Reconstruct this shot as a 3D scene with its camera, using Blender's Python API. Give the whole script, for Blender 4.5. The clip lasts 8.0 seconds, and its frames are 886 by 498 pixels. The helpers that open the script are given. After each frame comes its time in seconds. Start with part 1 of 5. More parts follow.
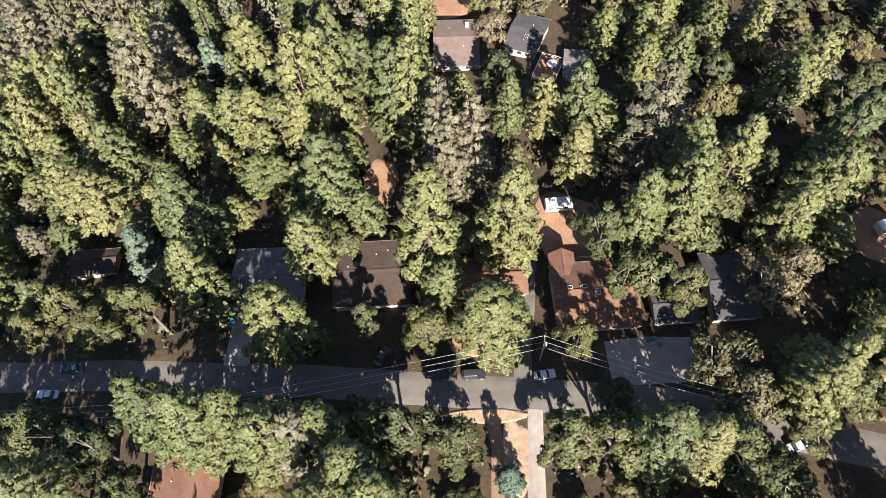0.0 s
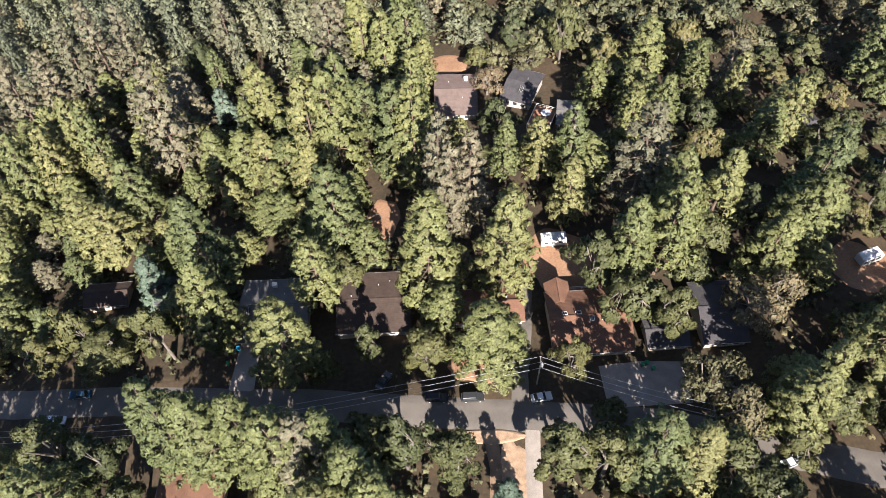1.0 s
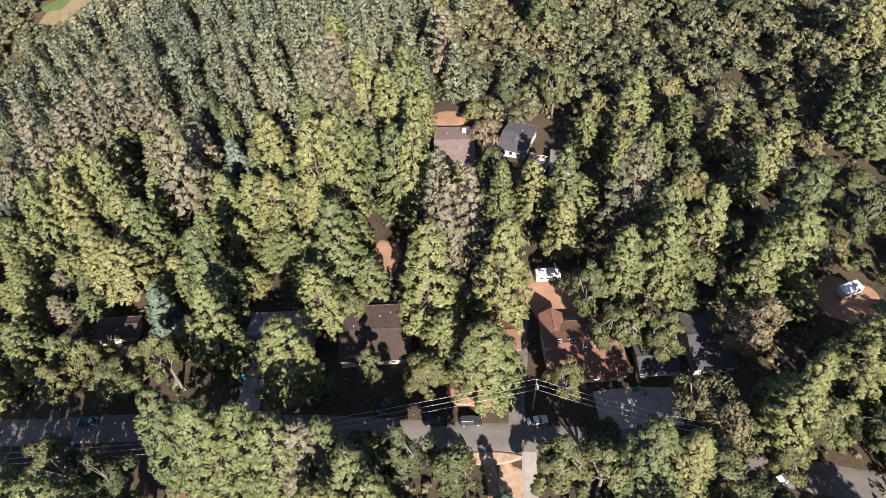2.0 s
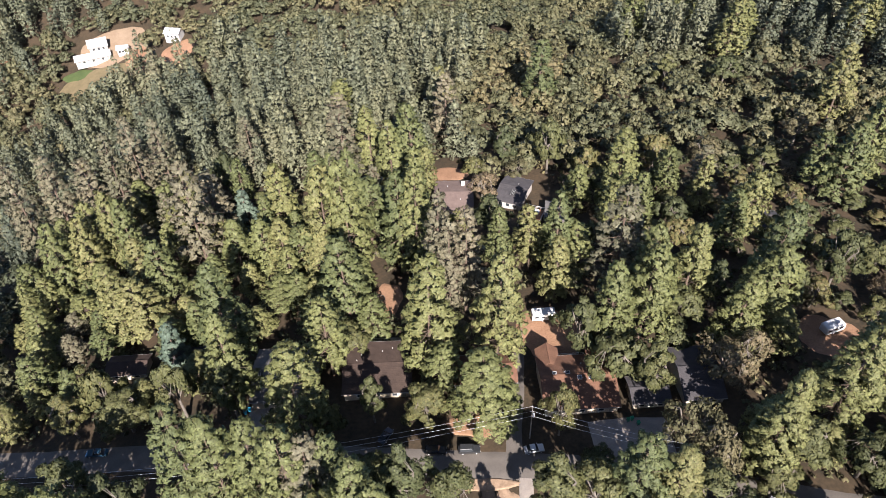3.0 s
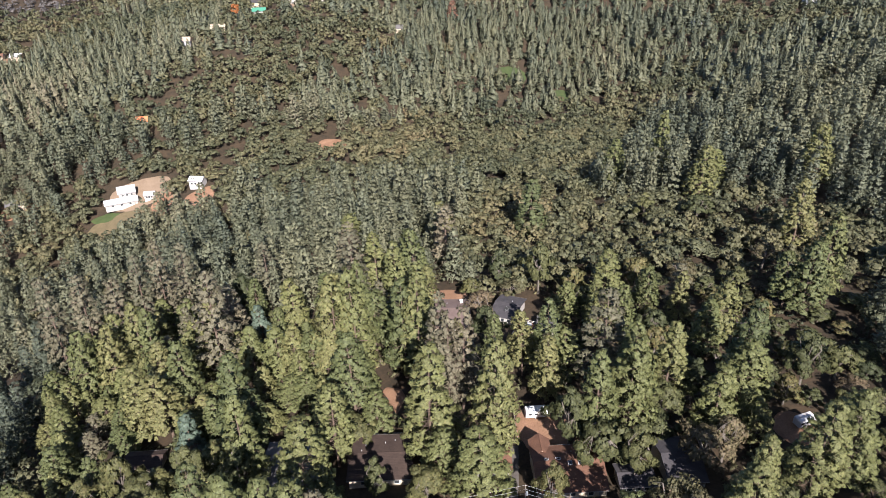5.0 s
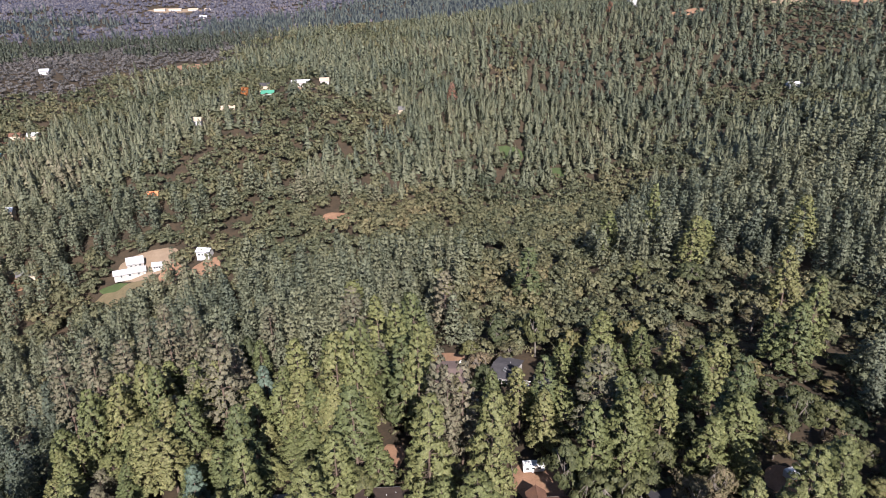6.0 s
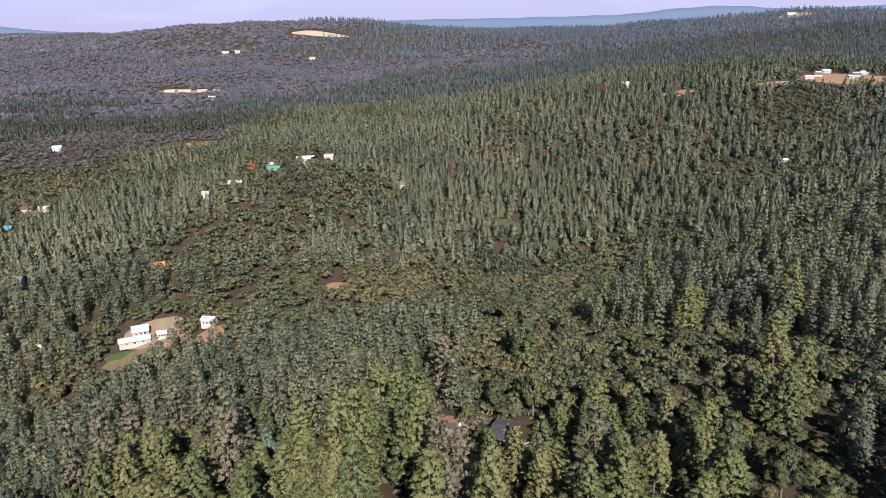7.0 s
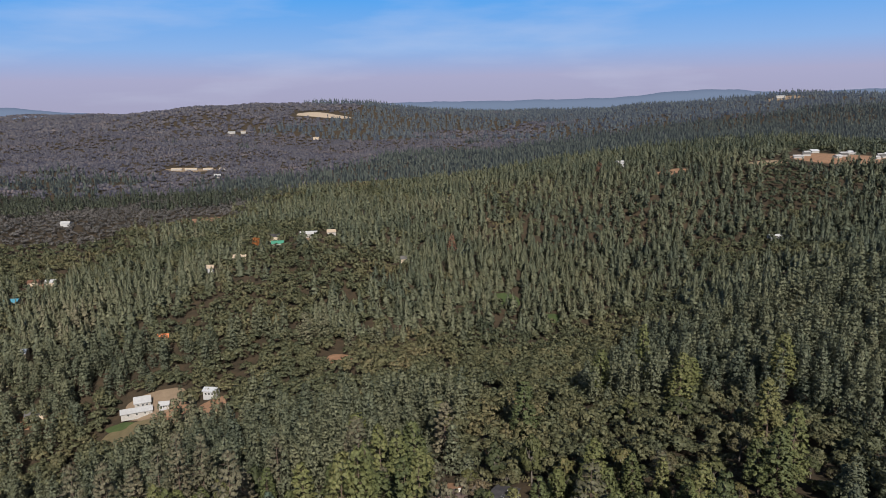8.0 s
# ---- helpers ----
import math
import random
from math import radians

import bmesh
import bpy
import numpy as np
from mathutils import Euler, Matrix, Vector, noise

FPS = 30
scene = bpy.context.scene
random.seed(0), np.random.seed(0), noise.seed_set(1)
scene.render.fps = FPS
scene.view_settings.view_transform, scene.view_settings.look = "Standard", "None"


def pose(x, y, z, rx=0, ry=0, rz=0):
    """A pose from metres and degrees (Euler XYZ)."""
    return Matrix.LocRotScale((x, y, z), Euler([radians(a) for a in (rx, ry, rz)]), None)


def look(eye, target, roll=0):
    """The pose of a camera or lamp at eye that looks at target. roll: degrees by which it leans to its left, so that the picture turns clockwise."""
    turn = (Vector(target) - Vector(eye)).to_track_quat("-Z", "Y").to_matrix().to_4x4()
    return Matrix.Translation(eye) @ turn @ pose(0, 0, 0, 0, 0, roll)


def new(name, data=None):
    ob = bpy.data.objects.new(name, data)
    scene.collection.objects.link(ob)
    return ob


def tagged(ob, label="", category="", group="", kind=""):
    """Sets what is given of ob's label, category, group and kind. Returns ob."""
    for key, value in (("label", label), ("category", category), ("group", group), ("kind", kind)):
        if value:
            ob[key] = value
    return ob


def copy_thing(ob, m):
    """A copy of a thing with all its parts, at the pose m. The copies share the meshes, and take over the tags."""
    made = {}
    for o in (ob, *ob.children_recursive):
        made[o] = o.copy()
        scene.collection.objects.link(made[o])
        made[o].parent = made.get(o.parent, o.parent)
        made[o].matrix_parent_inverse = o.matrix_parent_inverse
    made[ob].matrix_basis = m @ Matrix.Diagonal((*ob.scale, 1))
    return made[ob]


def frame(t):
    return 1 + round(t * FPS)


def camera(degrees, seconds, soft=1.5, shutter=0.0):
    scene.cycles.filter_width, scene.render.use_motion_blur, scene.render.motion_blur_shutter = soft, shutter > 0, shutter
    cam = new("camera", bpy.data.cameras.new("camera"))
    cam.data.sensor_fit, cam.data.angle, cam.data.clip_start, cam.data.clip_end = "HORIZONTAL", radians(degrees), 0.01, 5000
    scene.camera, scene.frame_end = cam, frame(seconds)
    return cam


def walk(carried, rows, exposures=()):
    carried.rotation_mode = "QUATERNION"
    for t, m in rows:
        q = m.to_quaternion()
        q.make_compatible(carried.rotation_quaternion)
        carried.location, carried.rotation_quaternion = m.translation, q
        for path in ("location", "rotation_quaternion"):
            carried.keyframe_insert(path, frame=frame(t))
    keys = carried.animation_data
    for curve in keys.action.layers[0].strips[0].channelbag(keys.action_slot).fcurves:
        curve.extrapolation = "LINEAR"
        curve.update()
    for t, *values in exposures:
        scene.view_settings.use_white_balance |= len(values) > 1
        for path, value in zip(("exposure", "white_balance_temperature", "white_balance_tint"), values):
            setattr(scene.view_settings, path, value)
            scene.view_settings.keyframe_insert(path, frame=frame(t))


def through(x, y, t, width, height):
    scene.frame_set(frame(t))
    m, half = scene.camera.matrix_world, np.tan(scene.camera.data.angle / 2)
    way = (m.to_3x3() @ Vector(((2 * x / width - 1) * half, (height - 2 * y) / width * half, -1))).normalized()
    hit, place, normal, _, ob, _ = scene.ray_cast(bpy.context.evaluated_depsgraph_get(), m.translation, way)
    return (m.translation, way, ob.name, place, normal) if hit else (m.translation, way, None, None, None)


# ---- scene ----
cam = camera(63.2, 8.0, soft=0.7)
METRES, EYE, TILT, LEAN, TURN = 100.0, 137.0, -61.2, 1.6, 0.0
ROWS = [
    (0.0, 0.0, 0.0, 0.0, 0.0, 0.0, -0.0),
    (0.5, 0.0002, -0.031, -0.0521, -0.0, 3.06, -0.03),
    (1.0, 0.0016, -0.0626, -0.1048, 0.03, 6.11, -0.05),
    (1.5, 0.0012, -0.0937, -0.1594, -0.02, 9.15, -0.1),
    (3.0, 0.003, -0.1857, -0.3263, -0.06, 18.29, -0.25),
    (3.5, 0.0035, -0.2166, -0.3817, -0.07, 21.45, -0.28),
    (4.0, 0.0039, -0.2479, -0.4367, -0.09, 24.68, -0.32),
    (5.5, 0.0057, -0.3381, -0.6025, -0.14, 34.21, -0.44),
    (6.0, 0.006, -0.3688, -0.6577, -0.17, 37.36, -0.47),
    (6.5, 0.0065, -0.3974, -0.709, -0.19, 40.29, -0.5),
    (7.0, 0.0068, -0.4279, -0.7638, -0.22, 43.4, -0.54),
    (7.5, 0.0074, -0.4586, -0.818, -0.24, 46.49, -0.57),
    (8.0, 0.0072, -0.4883, -0.8725, -0.28, 49.53, -0.59),
]
EXPOSURES = [(0.0, 2.10, 6550, 14), (1.5, 1.95, 6550, 16), (3.0, 1.77, 6450, 18), (4.0, 1.64, 6350, 19), (5.5, 1.41, 6200, 19), (6.5, 1.27, 6150, 18), (7.0, 1.07, 6250, 16), (7.6, 0.55, 6450, 12), (8.0, 0.38, 6500, 11)]
walk(cam, [(t, pose(0, 0, EYE, TILT, LEAN, TURN) @ pose(METRES * x, METRES * y, METRES * z, 90 + pitch, roll, yaw)) for t, x, y, z, yaw, pitch, roll in ROWS], EXPOSURES)

# ---- light ----
SUN_FROM = Vector((0.19, -0.98, 0.0)).normalized()
SUN_UP = radians(36)
sun_data = bpy.data.lights.new("sun", "SUN")
sun_data.energy, sun_data.angle, sun_data.color = 5.0, radians(0.55), (1.0, 0.94, 0.84)
sun = new("sun", sun_data)
to_sun = SUN_FROM * math.cos(SUN_UP) + Vector((0, 0, math.sin(SUN_UP)))
sun.matrix_world = look((0, 0, 400), Vector((0, 0, 400)) - to_sun)

world = bpy.data.worlds.new("sky")
scene.world = world
world.use_nodes = True
wn, wl = world.node_tree.nodes, world.node_tree.links
background = wn["Background"]
sky = wn.new("ShaderNodeTexSky")
sky.sky_type, sky.sun_disc = "NISHITA", False
sky.sun_elevation, sky.sun_rotation = SUN_UP, math.atan2(SUN_FROM.x, SUN_FROM.y)
sky.air_density, sky.dust_density, sky.ozone_density = 1.0, 0.4, 2.5
background.inputs["Strength"].default_value = 0.042
# Clear blue above, a lavender haze along the horizon, a few thin streaks of cloud.
spot = wn.new("ShaderNodeTexCoord")
axes = wn.new("ShaderNodeSeparateXYZ")
wl.new(spot.outputs["Generated"], axes.inputs[0])
band = wn.new("ShaderNodeValToRGB")
for spot_at, shade in ((0.0, (0.42, 0.42, 0.60)), (0.10, (0.44, 0.45, 0.66)), (0.22, (0.29, 0.50, 0.88)), (0.42, (0.11, 0.42, 0.95))):
    e = band.color_ramp.elements.new(spot_at)
    e.color = (*shade, 1)
band.color_ramp.elements[0].color = (0.42, 0.42, 0.60, 1)
band.color_ramp.elements[-1].color = (0.08, 0.38, 0.95, 1)
scaled_z = wn.new("ShaderNodeMath")
scaled_z.operation = "MULTIPLY"
scaled_z.inputs[1].default_value = 3.2
wl.new(axes.outputs["Z"], scaled_z.inputs[0])
wl.new(scaled_z.outputs[0], band.inputs[0])
lift = wn.new("ShaderNodeVectorMath")
lift.operation = "SCALE"
lift.inputs["Scale"].default_value = 16.5
wl.new(band.outputs[0], lift.inputs[0])
low = wn.new("ShaderNodeMapRange")
low.interpolation_type = "SMOOTHSTEP"
low.inputs["From Min"].default_value, low.inputs["From Max"].default_value = 0.14, 0.36
low.inputs["To Min"].default_value, low.inputs["To Max"].default_value = 1.0, 0.0
wl.new(axes.outputs["Z"], low.inputs["Value"])
haze = wn.new("ShaderNodeMix")
haze.data_type = "RGBA"
wl.new(low.outputs[0], haze.inputs["Factor"])
wl.new(sky.outputs[0], haze.inputs["A"])
wl.new(lift.outputs[0], haze.inputs["B"])
stretch = wn.new("ShaderNodeMapping")
stretch.inputs["Scale"].default_value = (1.6, 1.0, 9.0)
wl.new(spot.outputs["Generated"], stretch.inputs[0])
streak = wn.new("ShaderNodeTexNoise")
streak.inputs["Scale"].default_value, streak.inputs["Detail"].default_value = 2.2, 7.0
wl.new(stretch.outputs[0], streak.inputs["Vector"])
thin = wn.new("ShaderNodeMapRange")
thin.inputs["From Min"].default_value, thin.inputs["From Max"].default_value = 0.50, 0.80
thin.inputs["To Max"].default_value = 0.45
wl.new(streak.outputs[0], thin.inputs["Value"])
cloud = wn.new("ShaderNodeMix")
cloud.data_type = "RGBA"
cloud.inputs["B"].default_value = (11, 12, 15, 1)
wl.new(thin.outputs[0], cloud.inputs["Factor"])
wl.new(haze.outputs["Result"], cloud.inputs["A"])
wl.new(cloud.outputs["Result"], background.inputs["Color"])


# ---- materials ----
def material(name, rough=0.85, metal=0.0):
    m = bpy.data.materials.new(name)
    m.use_nodes = True
    b = m.node_tree.nodes["Principled BSDF"]
    b.inputs["Roughness"].default_value, b.inputs["Metallic"].default_value = rough, metal
    b.inputs["Specular IOR Level"].default_value = 0.25
    return m, m.node_tree.nodes, m.node_tree.links, b


def ramp(nodes, stops):
    r = nodes.new("ShaderNodeValToRGB")
    while len(r.color_ramp.elements) < len(stops):
        r.color_ramp.elements.new(0.5)
    for e, (p, c) in zip(r.color_ramp.elements, stops):
        e.position, e.color = p, (*c, 1)
    return r


def noise_node(nodes, links, scale, detail=4.0, rough=0.6):
    g = nodes.new("ShaderNodeNewGeometry")
    n = nodes.new("ShaderNodeTexNoise")
    n.inputs["Scale"].default_value, n.inputs["Detail"].default_value, n.inputs["Roughness"].default_value = scale, detail, rough
    links.new(g.outputs["Position"], n.inputs["Vector"])
    return n


def surface(name, dark, light, scale, rough=0.85, metal=0.0, fine=6.0, bump=0.3):
    """A surface whose colour wanders between two tones at a coarse and a fine scale, with relief."""
    m, nodes, links, b = material(name, rough, metal)
    coarse, small = noise_node(nodes, links, scale), noise_node(nodes, links, scale * fine, 6.0)
    mix = nodes.new("ShaderNodeMath")
    mix.operation = "MULTIPLY_ADD"
    mix.inputs[1].default_value = 0.5
    half = nodes.new("ShaderNodeMath")
    half.operation = "MULTIPLY"
    half.inputs[1].default_value = 0.5
    links.new(coarse.outputs[0], half.inputs[0])
    links.new(small.outputs[0], mix.inputs[0])
    links.new(half.outputs[0], mix.inputs[2])
    r = ramp(nodes, [(0.34, dark), (0.66, light)])
    links.new(mix.outputs[0], r.inputs[0])
    links.new(r.outputs[0], b.inputs["Base Color"])
    if bump:
        bp = nodes.new("ShaderNodeBump")
        bp.inputs["Strength"].default_value, bp.inputs["Distance"].default_value = bump, 0.05
        links.new(small.outputs[0], bp.inputs["Height"])
        links.new(bp.outputs[0], b.inputs["Normal"])
    return m


def foliage(name, stops, through=0.16, joined=False, haze=None):
    """Leaves or needles: the tone differs from tree to tree and, less, from tuft to tuft."""
    m, nodes, links, b = material(name, 0.62)
    b.inputs["Specular IOR Level"].default_value = 0.2
    if joined:
        own = nodes.new("ShaderNodeAttribute")
        own.attribute_name = "tint"
        tone = own.outputs["Fac"]
    else:
        tone = nodes.new("ShaderNodeObjectInfo").outputs["Random"]
    geo = nodes.new("ShaderNodeNewGeometry")
    add = nodes.new("ShaderNodeMath")
    add.operation = "MULTIPLY_ADD"
    add.inputs[1].default_value = 0.20 if joined else 0.3
    scaled = nodes.new("ShaderNodeMath")
    scaled.operation = "MULTIPLY"
    scaled.inputs[1].default_value = 0.80 if joined else 0.7
    links.new(tone, scaled.inputs[0])
    links.new(geo.outputs["Random Per Island"], add.inputs[0])
    links.new(scaled.outputs[0], add.inputs[2])
    r = ramp(nodes, stops)
    links.new(add.outputs[0], r.inputs[0])
    # Fine grain of leaves and needles, and broader patches of fresher and drier growth.
    grain, broad = noise_node(nodes, links, 1.9 if not joined else 0.75, 4.0, 0.8), noise_node(nodes, links, 0.35, 2.0)
    deep = nodes.new("ShaderNodeMapRange")
    deep.inputs["From Min"].default_value, deep.inputs["From Max"].default_value = 0.34, 0.66
    deep.inputs["To Min"].default_value, deep.inputs["To Max"].default_value = 0.42, 1.55
    links.new(grain.outputs[0], deep.inputs["Value"])
    wide = nodes.new("ShaderNodeMapRange")
    wide.inputs["From Min"].default_value, wide.inputs["From Max"].default_value = 0.3, 0.7
    wide.inputs["To Min"].default_value, wide.inputs["To Max"].default_value = 0.8, 1.2
    links.new(broad.outputs[0], wide.inputs["Value"])
    both = nodes.new("ShaderNodeMath")
    both.operation = "MULTIPLY"
    links.new(deep.outputs[0], both.inputs[0])
    links.new(wide.outputs[0], both.inputs[1])
    toned = nodes.new("ShaderNodeVectorMath")
    toned.operation = "SCALE"
    links.new(r.outputs[0], toned.inputs[0])
    links.new(both.outputs[0], toned.inputs["Scale"])
    leaf = toned.outputs[0]
    links.new(leaf, b.inputs["Base Color"])
    # Haze of distance, put into the leaves as a weak emission.
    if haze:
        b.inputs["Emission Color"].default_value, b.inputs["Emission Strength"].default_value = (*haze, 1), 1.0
    if through:
        t = nodes.new("ShaderNodeBsdfTranslucent")
        links.new(leaf, t.inputs["Color"])
        mix = nodes.new("ShaderNodeMixShader")
        mix.inputs[0].default_value = through
        links.new(b.outputs[0], mix.inputs[1])
        links.new(t.outputs[0], mix.inputs[2])
        links.new(mix.outputs[0], nodes["Material Output"].inputs["Surface"])
    return m


PINE = [(0.0, (0.056, 0.072, 0.034)), (0.3, (0.082, 0.095, 0.039)), (0.65, (0.110, 0.118, 0.046)), (1.0, (0.138, 0.128, 0.056))]
OAK = [(0.0, (0.036, 0.046, 0.024)), (0.35, (0.056, 0.064, 0.029)), (0.7, (0.084, 0.086, 0.035)), (0.9, (0.112, 0.096, 0.041)), (1.0, (0.126, 0.088, 0.048))]
BROWN = [(0.0, (0.070, 0.070, 0.036)), (0.6, (0.100, 0.088, 0.048)), (1.0, (0.140, 0.102, 0.068))]
BLUE = [(0.0, (0.056, 0.084, 0.062)), (1.0, (0.100, 0.132, 0.100))]
PALE = [(0.0, (0.084, 0.086, 0.054)), (1.0, (0.138, 0.120, 0.080))]
RUST = [(0.0, (0.16, 0.085, 0.055)), (1.0, (0.24, 0.13, 0.09))]
FLAME = [(0.0, (0.20, 0.07, 0.025)), (1.0, (0.28, 0.11, 0.035))]
# Both woods palettes hold extra blue, mixed in to imitate distant haze.
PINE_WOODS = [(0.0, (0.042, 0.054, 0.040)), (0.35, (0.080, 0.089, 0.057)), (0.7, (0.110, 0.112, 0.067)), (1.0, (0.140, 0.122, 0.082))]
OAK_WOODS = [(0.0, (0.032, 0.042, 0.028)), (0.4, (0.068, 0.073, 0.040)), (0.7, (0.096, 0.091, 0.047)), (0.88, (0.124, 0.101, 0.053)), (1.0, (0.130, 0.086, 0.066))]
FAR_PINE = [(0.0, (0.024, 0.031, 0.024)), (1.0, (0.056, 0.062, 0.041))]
m_pine, m_oak, m_brown, m_blue = foliage("pine_needles", PINE), foliage("oak_leaves", OAK), foliage("dry_leaves", BROWN), foliage("blue_needles", BLUE)
m_pale, m_rust, m_flame = foliage("pale_needles", PALE), foliage("dead_needles", RUST), foliage("autumn_leaves", FLAME)
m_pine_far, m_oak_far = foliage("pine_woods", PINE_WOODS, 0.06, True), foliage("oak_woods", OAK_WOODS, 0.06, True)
# The backdrop hills, a mile and more away, glow faintly to imitate blue air.
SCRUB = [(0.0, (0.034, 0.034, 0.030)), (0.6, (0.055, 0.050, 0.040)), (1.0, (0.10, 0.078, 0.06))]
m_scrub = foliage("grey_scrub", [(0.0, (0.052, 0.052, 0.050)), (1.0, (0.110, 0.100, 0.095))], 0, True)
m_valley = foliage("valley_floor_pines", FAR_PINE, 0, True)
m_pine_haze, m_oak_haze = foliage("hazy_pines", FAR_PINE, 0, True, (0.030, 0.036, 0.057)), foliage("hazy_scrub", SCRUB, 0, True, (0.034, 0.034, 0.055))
m_pine_haze_near = foliage("hazy_valley_pines", FAR_PINE, 0, True, (0.012, 0.015, 0.022))
m_bark = surface("bark", (0.060, 0.043, 0.033), (0.150, 0.112, 0.086), 1.5)
m_grey_bark = surface("grey_bark", (0.075, 0.065, 0.055), (0.17, 0.15, 0.13), 1.5)
m_asphalt = surface("asphalt", (0.078, 0.070, 0.063), (0.138, 0.123, 0.109), 0.25, 0.9, fine=25)
m_concrete = surface("concrete", (0.17, 0.150, 0.135), (0.29, 0.255, 0.225), 0.4, 0.9, fine=12)
m_dirt_lane = surface("dirt_lane", (0.13, 0.082, 0.052), (0.24, 0.165, 0.11), 0.4, 0.95, fine=10)
m_red_dirt = surface("red_dirt", (0.15, 0.082, 0.049), (0.31, 0.185, 0.115), 0.15, 0.95, fine=14)
m_litter = surface("leaf_litter", (0.17, 0.115, 0.075), (0.36, 0.255, 0.175), 0.9, 0.95, fine=9, bump=0.6)
m_roof_mauve = surface("faded_brown_shingle", (0.085, 0.062, 0.056), (0.14, 0.105, 0.095), 0.5, 0.9, fine=10)
m_roof_grey = surface("grey_shingle", (0.075, 0.073, 0.074), (0.135, 0.128, 0.124), 0.5, 0.9, fine=10)
m_roof_brown = surface("red_brown_shingle", (0.080, 0.042, 0.029), (0.150, 0.080, 0.052), 0.5, 0.9, fine=10)
m_roof_dark = surface("dark_brown_shingle", (0.028, 0.020, 0.017), (0.062, 0.043, 0.035), 0.5, 0.9, fine=10)
m_roof_slate = surface("slate_shingle", (0.030, 0.029, 0.033), (0.062, 0.058, 0.062), 0.5, 0.9, fine=10)
m_wall = surface("house_wall", (0.34, 0.28, 0.21), (0.48, 0.41, 0.32), 0.6)
m_white = surface("white_paint", (0.50, 0.50, 0.51), (0.64, 0.64, 0.64), 0.8, 0.5, bump=0.05)
m_metal = surface("pale_metal", (0.45, 0.46, 0.48), (0.62, 0.63, 0.65), 0.8, 0.4, 0.3, bump=0.05)


# ---- the ground ----
# Rows of rises and hollows: the row's y, its reach, and (x, height) of each.
HILLS = [
    (-60, 150, ((-180, 2.8), (0, 9.5), (180, 27))),
    (90, 120, ((-200, -13.2), (-70, 6.2), (60, -2.1), (200, 3))),
    (250, 150, ((-280, -55.5), (-100, -8.2), (60, 2), (230, 9.6))),
    (430, 180, ((-350, -21.9), (-120, -11), (100, -35.5), (330, 25.9))),
    (650, 220, ((-420, -30.6), (-150, 29.4), (120, -44), (400, -14.2))),
    (950, 320, ((-550, 8.3), (-180, -5.9), (200, 20.1), (580, 34.2))),
    (1350, 450, ((-600, -31), (0, 0.9), (600, 47.9))),
    (2600, 800, ((-2300, 40), (-1300, 30), (0, -20), (1300, 60), (2200, 60))),
    (3300, 620, ((-2000, 20), (-1350, 40), (-820, 80), (-330, 60), (250, 35), (1000, 40), (1700, 70))),
    (4500, 700, ((-2600, 90), (-1500, 80), (-400, 68), (500, 36), (1300, 52), (2100, 66), (3000, 92))),
]


def heights(x, y):
    x, y = np.asarray(x, float), np.asarray(y, float)
    z = np.full(np.broadcast(x, y).shape, -12.0)
    for cy, reach, row in HILLS:
        for cx, a in row:
            z = z + a * np.exp(-((x - cx) ** 2 + (y - cy) ** 2) / reach**2)
    far = np.clip((np.hypot(x, y) - 700) / 1500, 0, 1)
    z = z + far * 9 * (np.sin(x / 140 + y / 310) * np.sin(y / 170 - x / 420) + 0.6 * np.sin(x / 63 + 1) * np.sin(y / 71))
    return z


def gz(x, y):
    return float(heights(x, y))


def mesh_from(name, verts, faces, mat, smooth=False):
    me = bpy.data.meshes.new(name)
    me.from_pydata([tuple(v) for v in verts], [], [tuple(f) for f in faces])
    if mat:
        me.materials.append(mat)
    if smooth:
        me.polygons.foreach_set("use_smooth", [True] * len(me.polygons))
    me.update()
    return me


def tri_mesh(name, verts, tris, mat, tint=None, normals=None):
    """A mesh straight from arrays of vertices and triangles, with rounded shading where normals are given."""
    me = bpy.data.meshes.new(name)
    n = len(tris)
    if normals is not None:
        # every piece faces the way it is shaded
        v, tris = np.asarray(verts), np.array(tris)
        a, b, c = v[tris[:, 0]], v[tris[:, 1]], v[tris[:, 2]]
        inward = np.einsum("ij,ij->i", np.cross(b - a, c - a), normals[tris].sum(1)) < 0
        tris[inward] = tris[inward][:, ::-1]
    me.vertices.add(len(verts))
    me.vertices.foreach_set("co", np.asarray(verts, np.float32).ravel())
    me.loops.add(3 * n)
    me.loops.foreach_set("vertex_index", np.asarray(tris, np.int32).ravel())
    me.polygons.add(n)
    me.polygons.foreach_set("loop_start", np.arange(0, 3 * n, 3, dtype=np.int32))
    if tint is not None:
        me.attributes.new("tint", "FLOAT", "POINT").data.foreach_set("value", np.asarray(tint, np.float32))
    me.materials.append(mat)
    me.update(calc_edges=True)
    if normals is not None:
        me.attributes.new("custom_normal", "FLOAT_VECTOR", "POINT").data.foreach_set("vector", np.asarray(normals, np.float32).ravel())
    return me


def unit(v):
    return v / np.maximum(np.linalg.norm(v, axis=-1, keepdims=True), 1e-9)


def part(name, me, parent, label=""):
    ob = new(name, me)
    ob.parent = parent
    return tagged(ob, label)


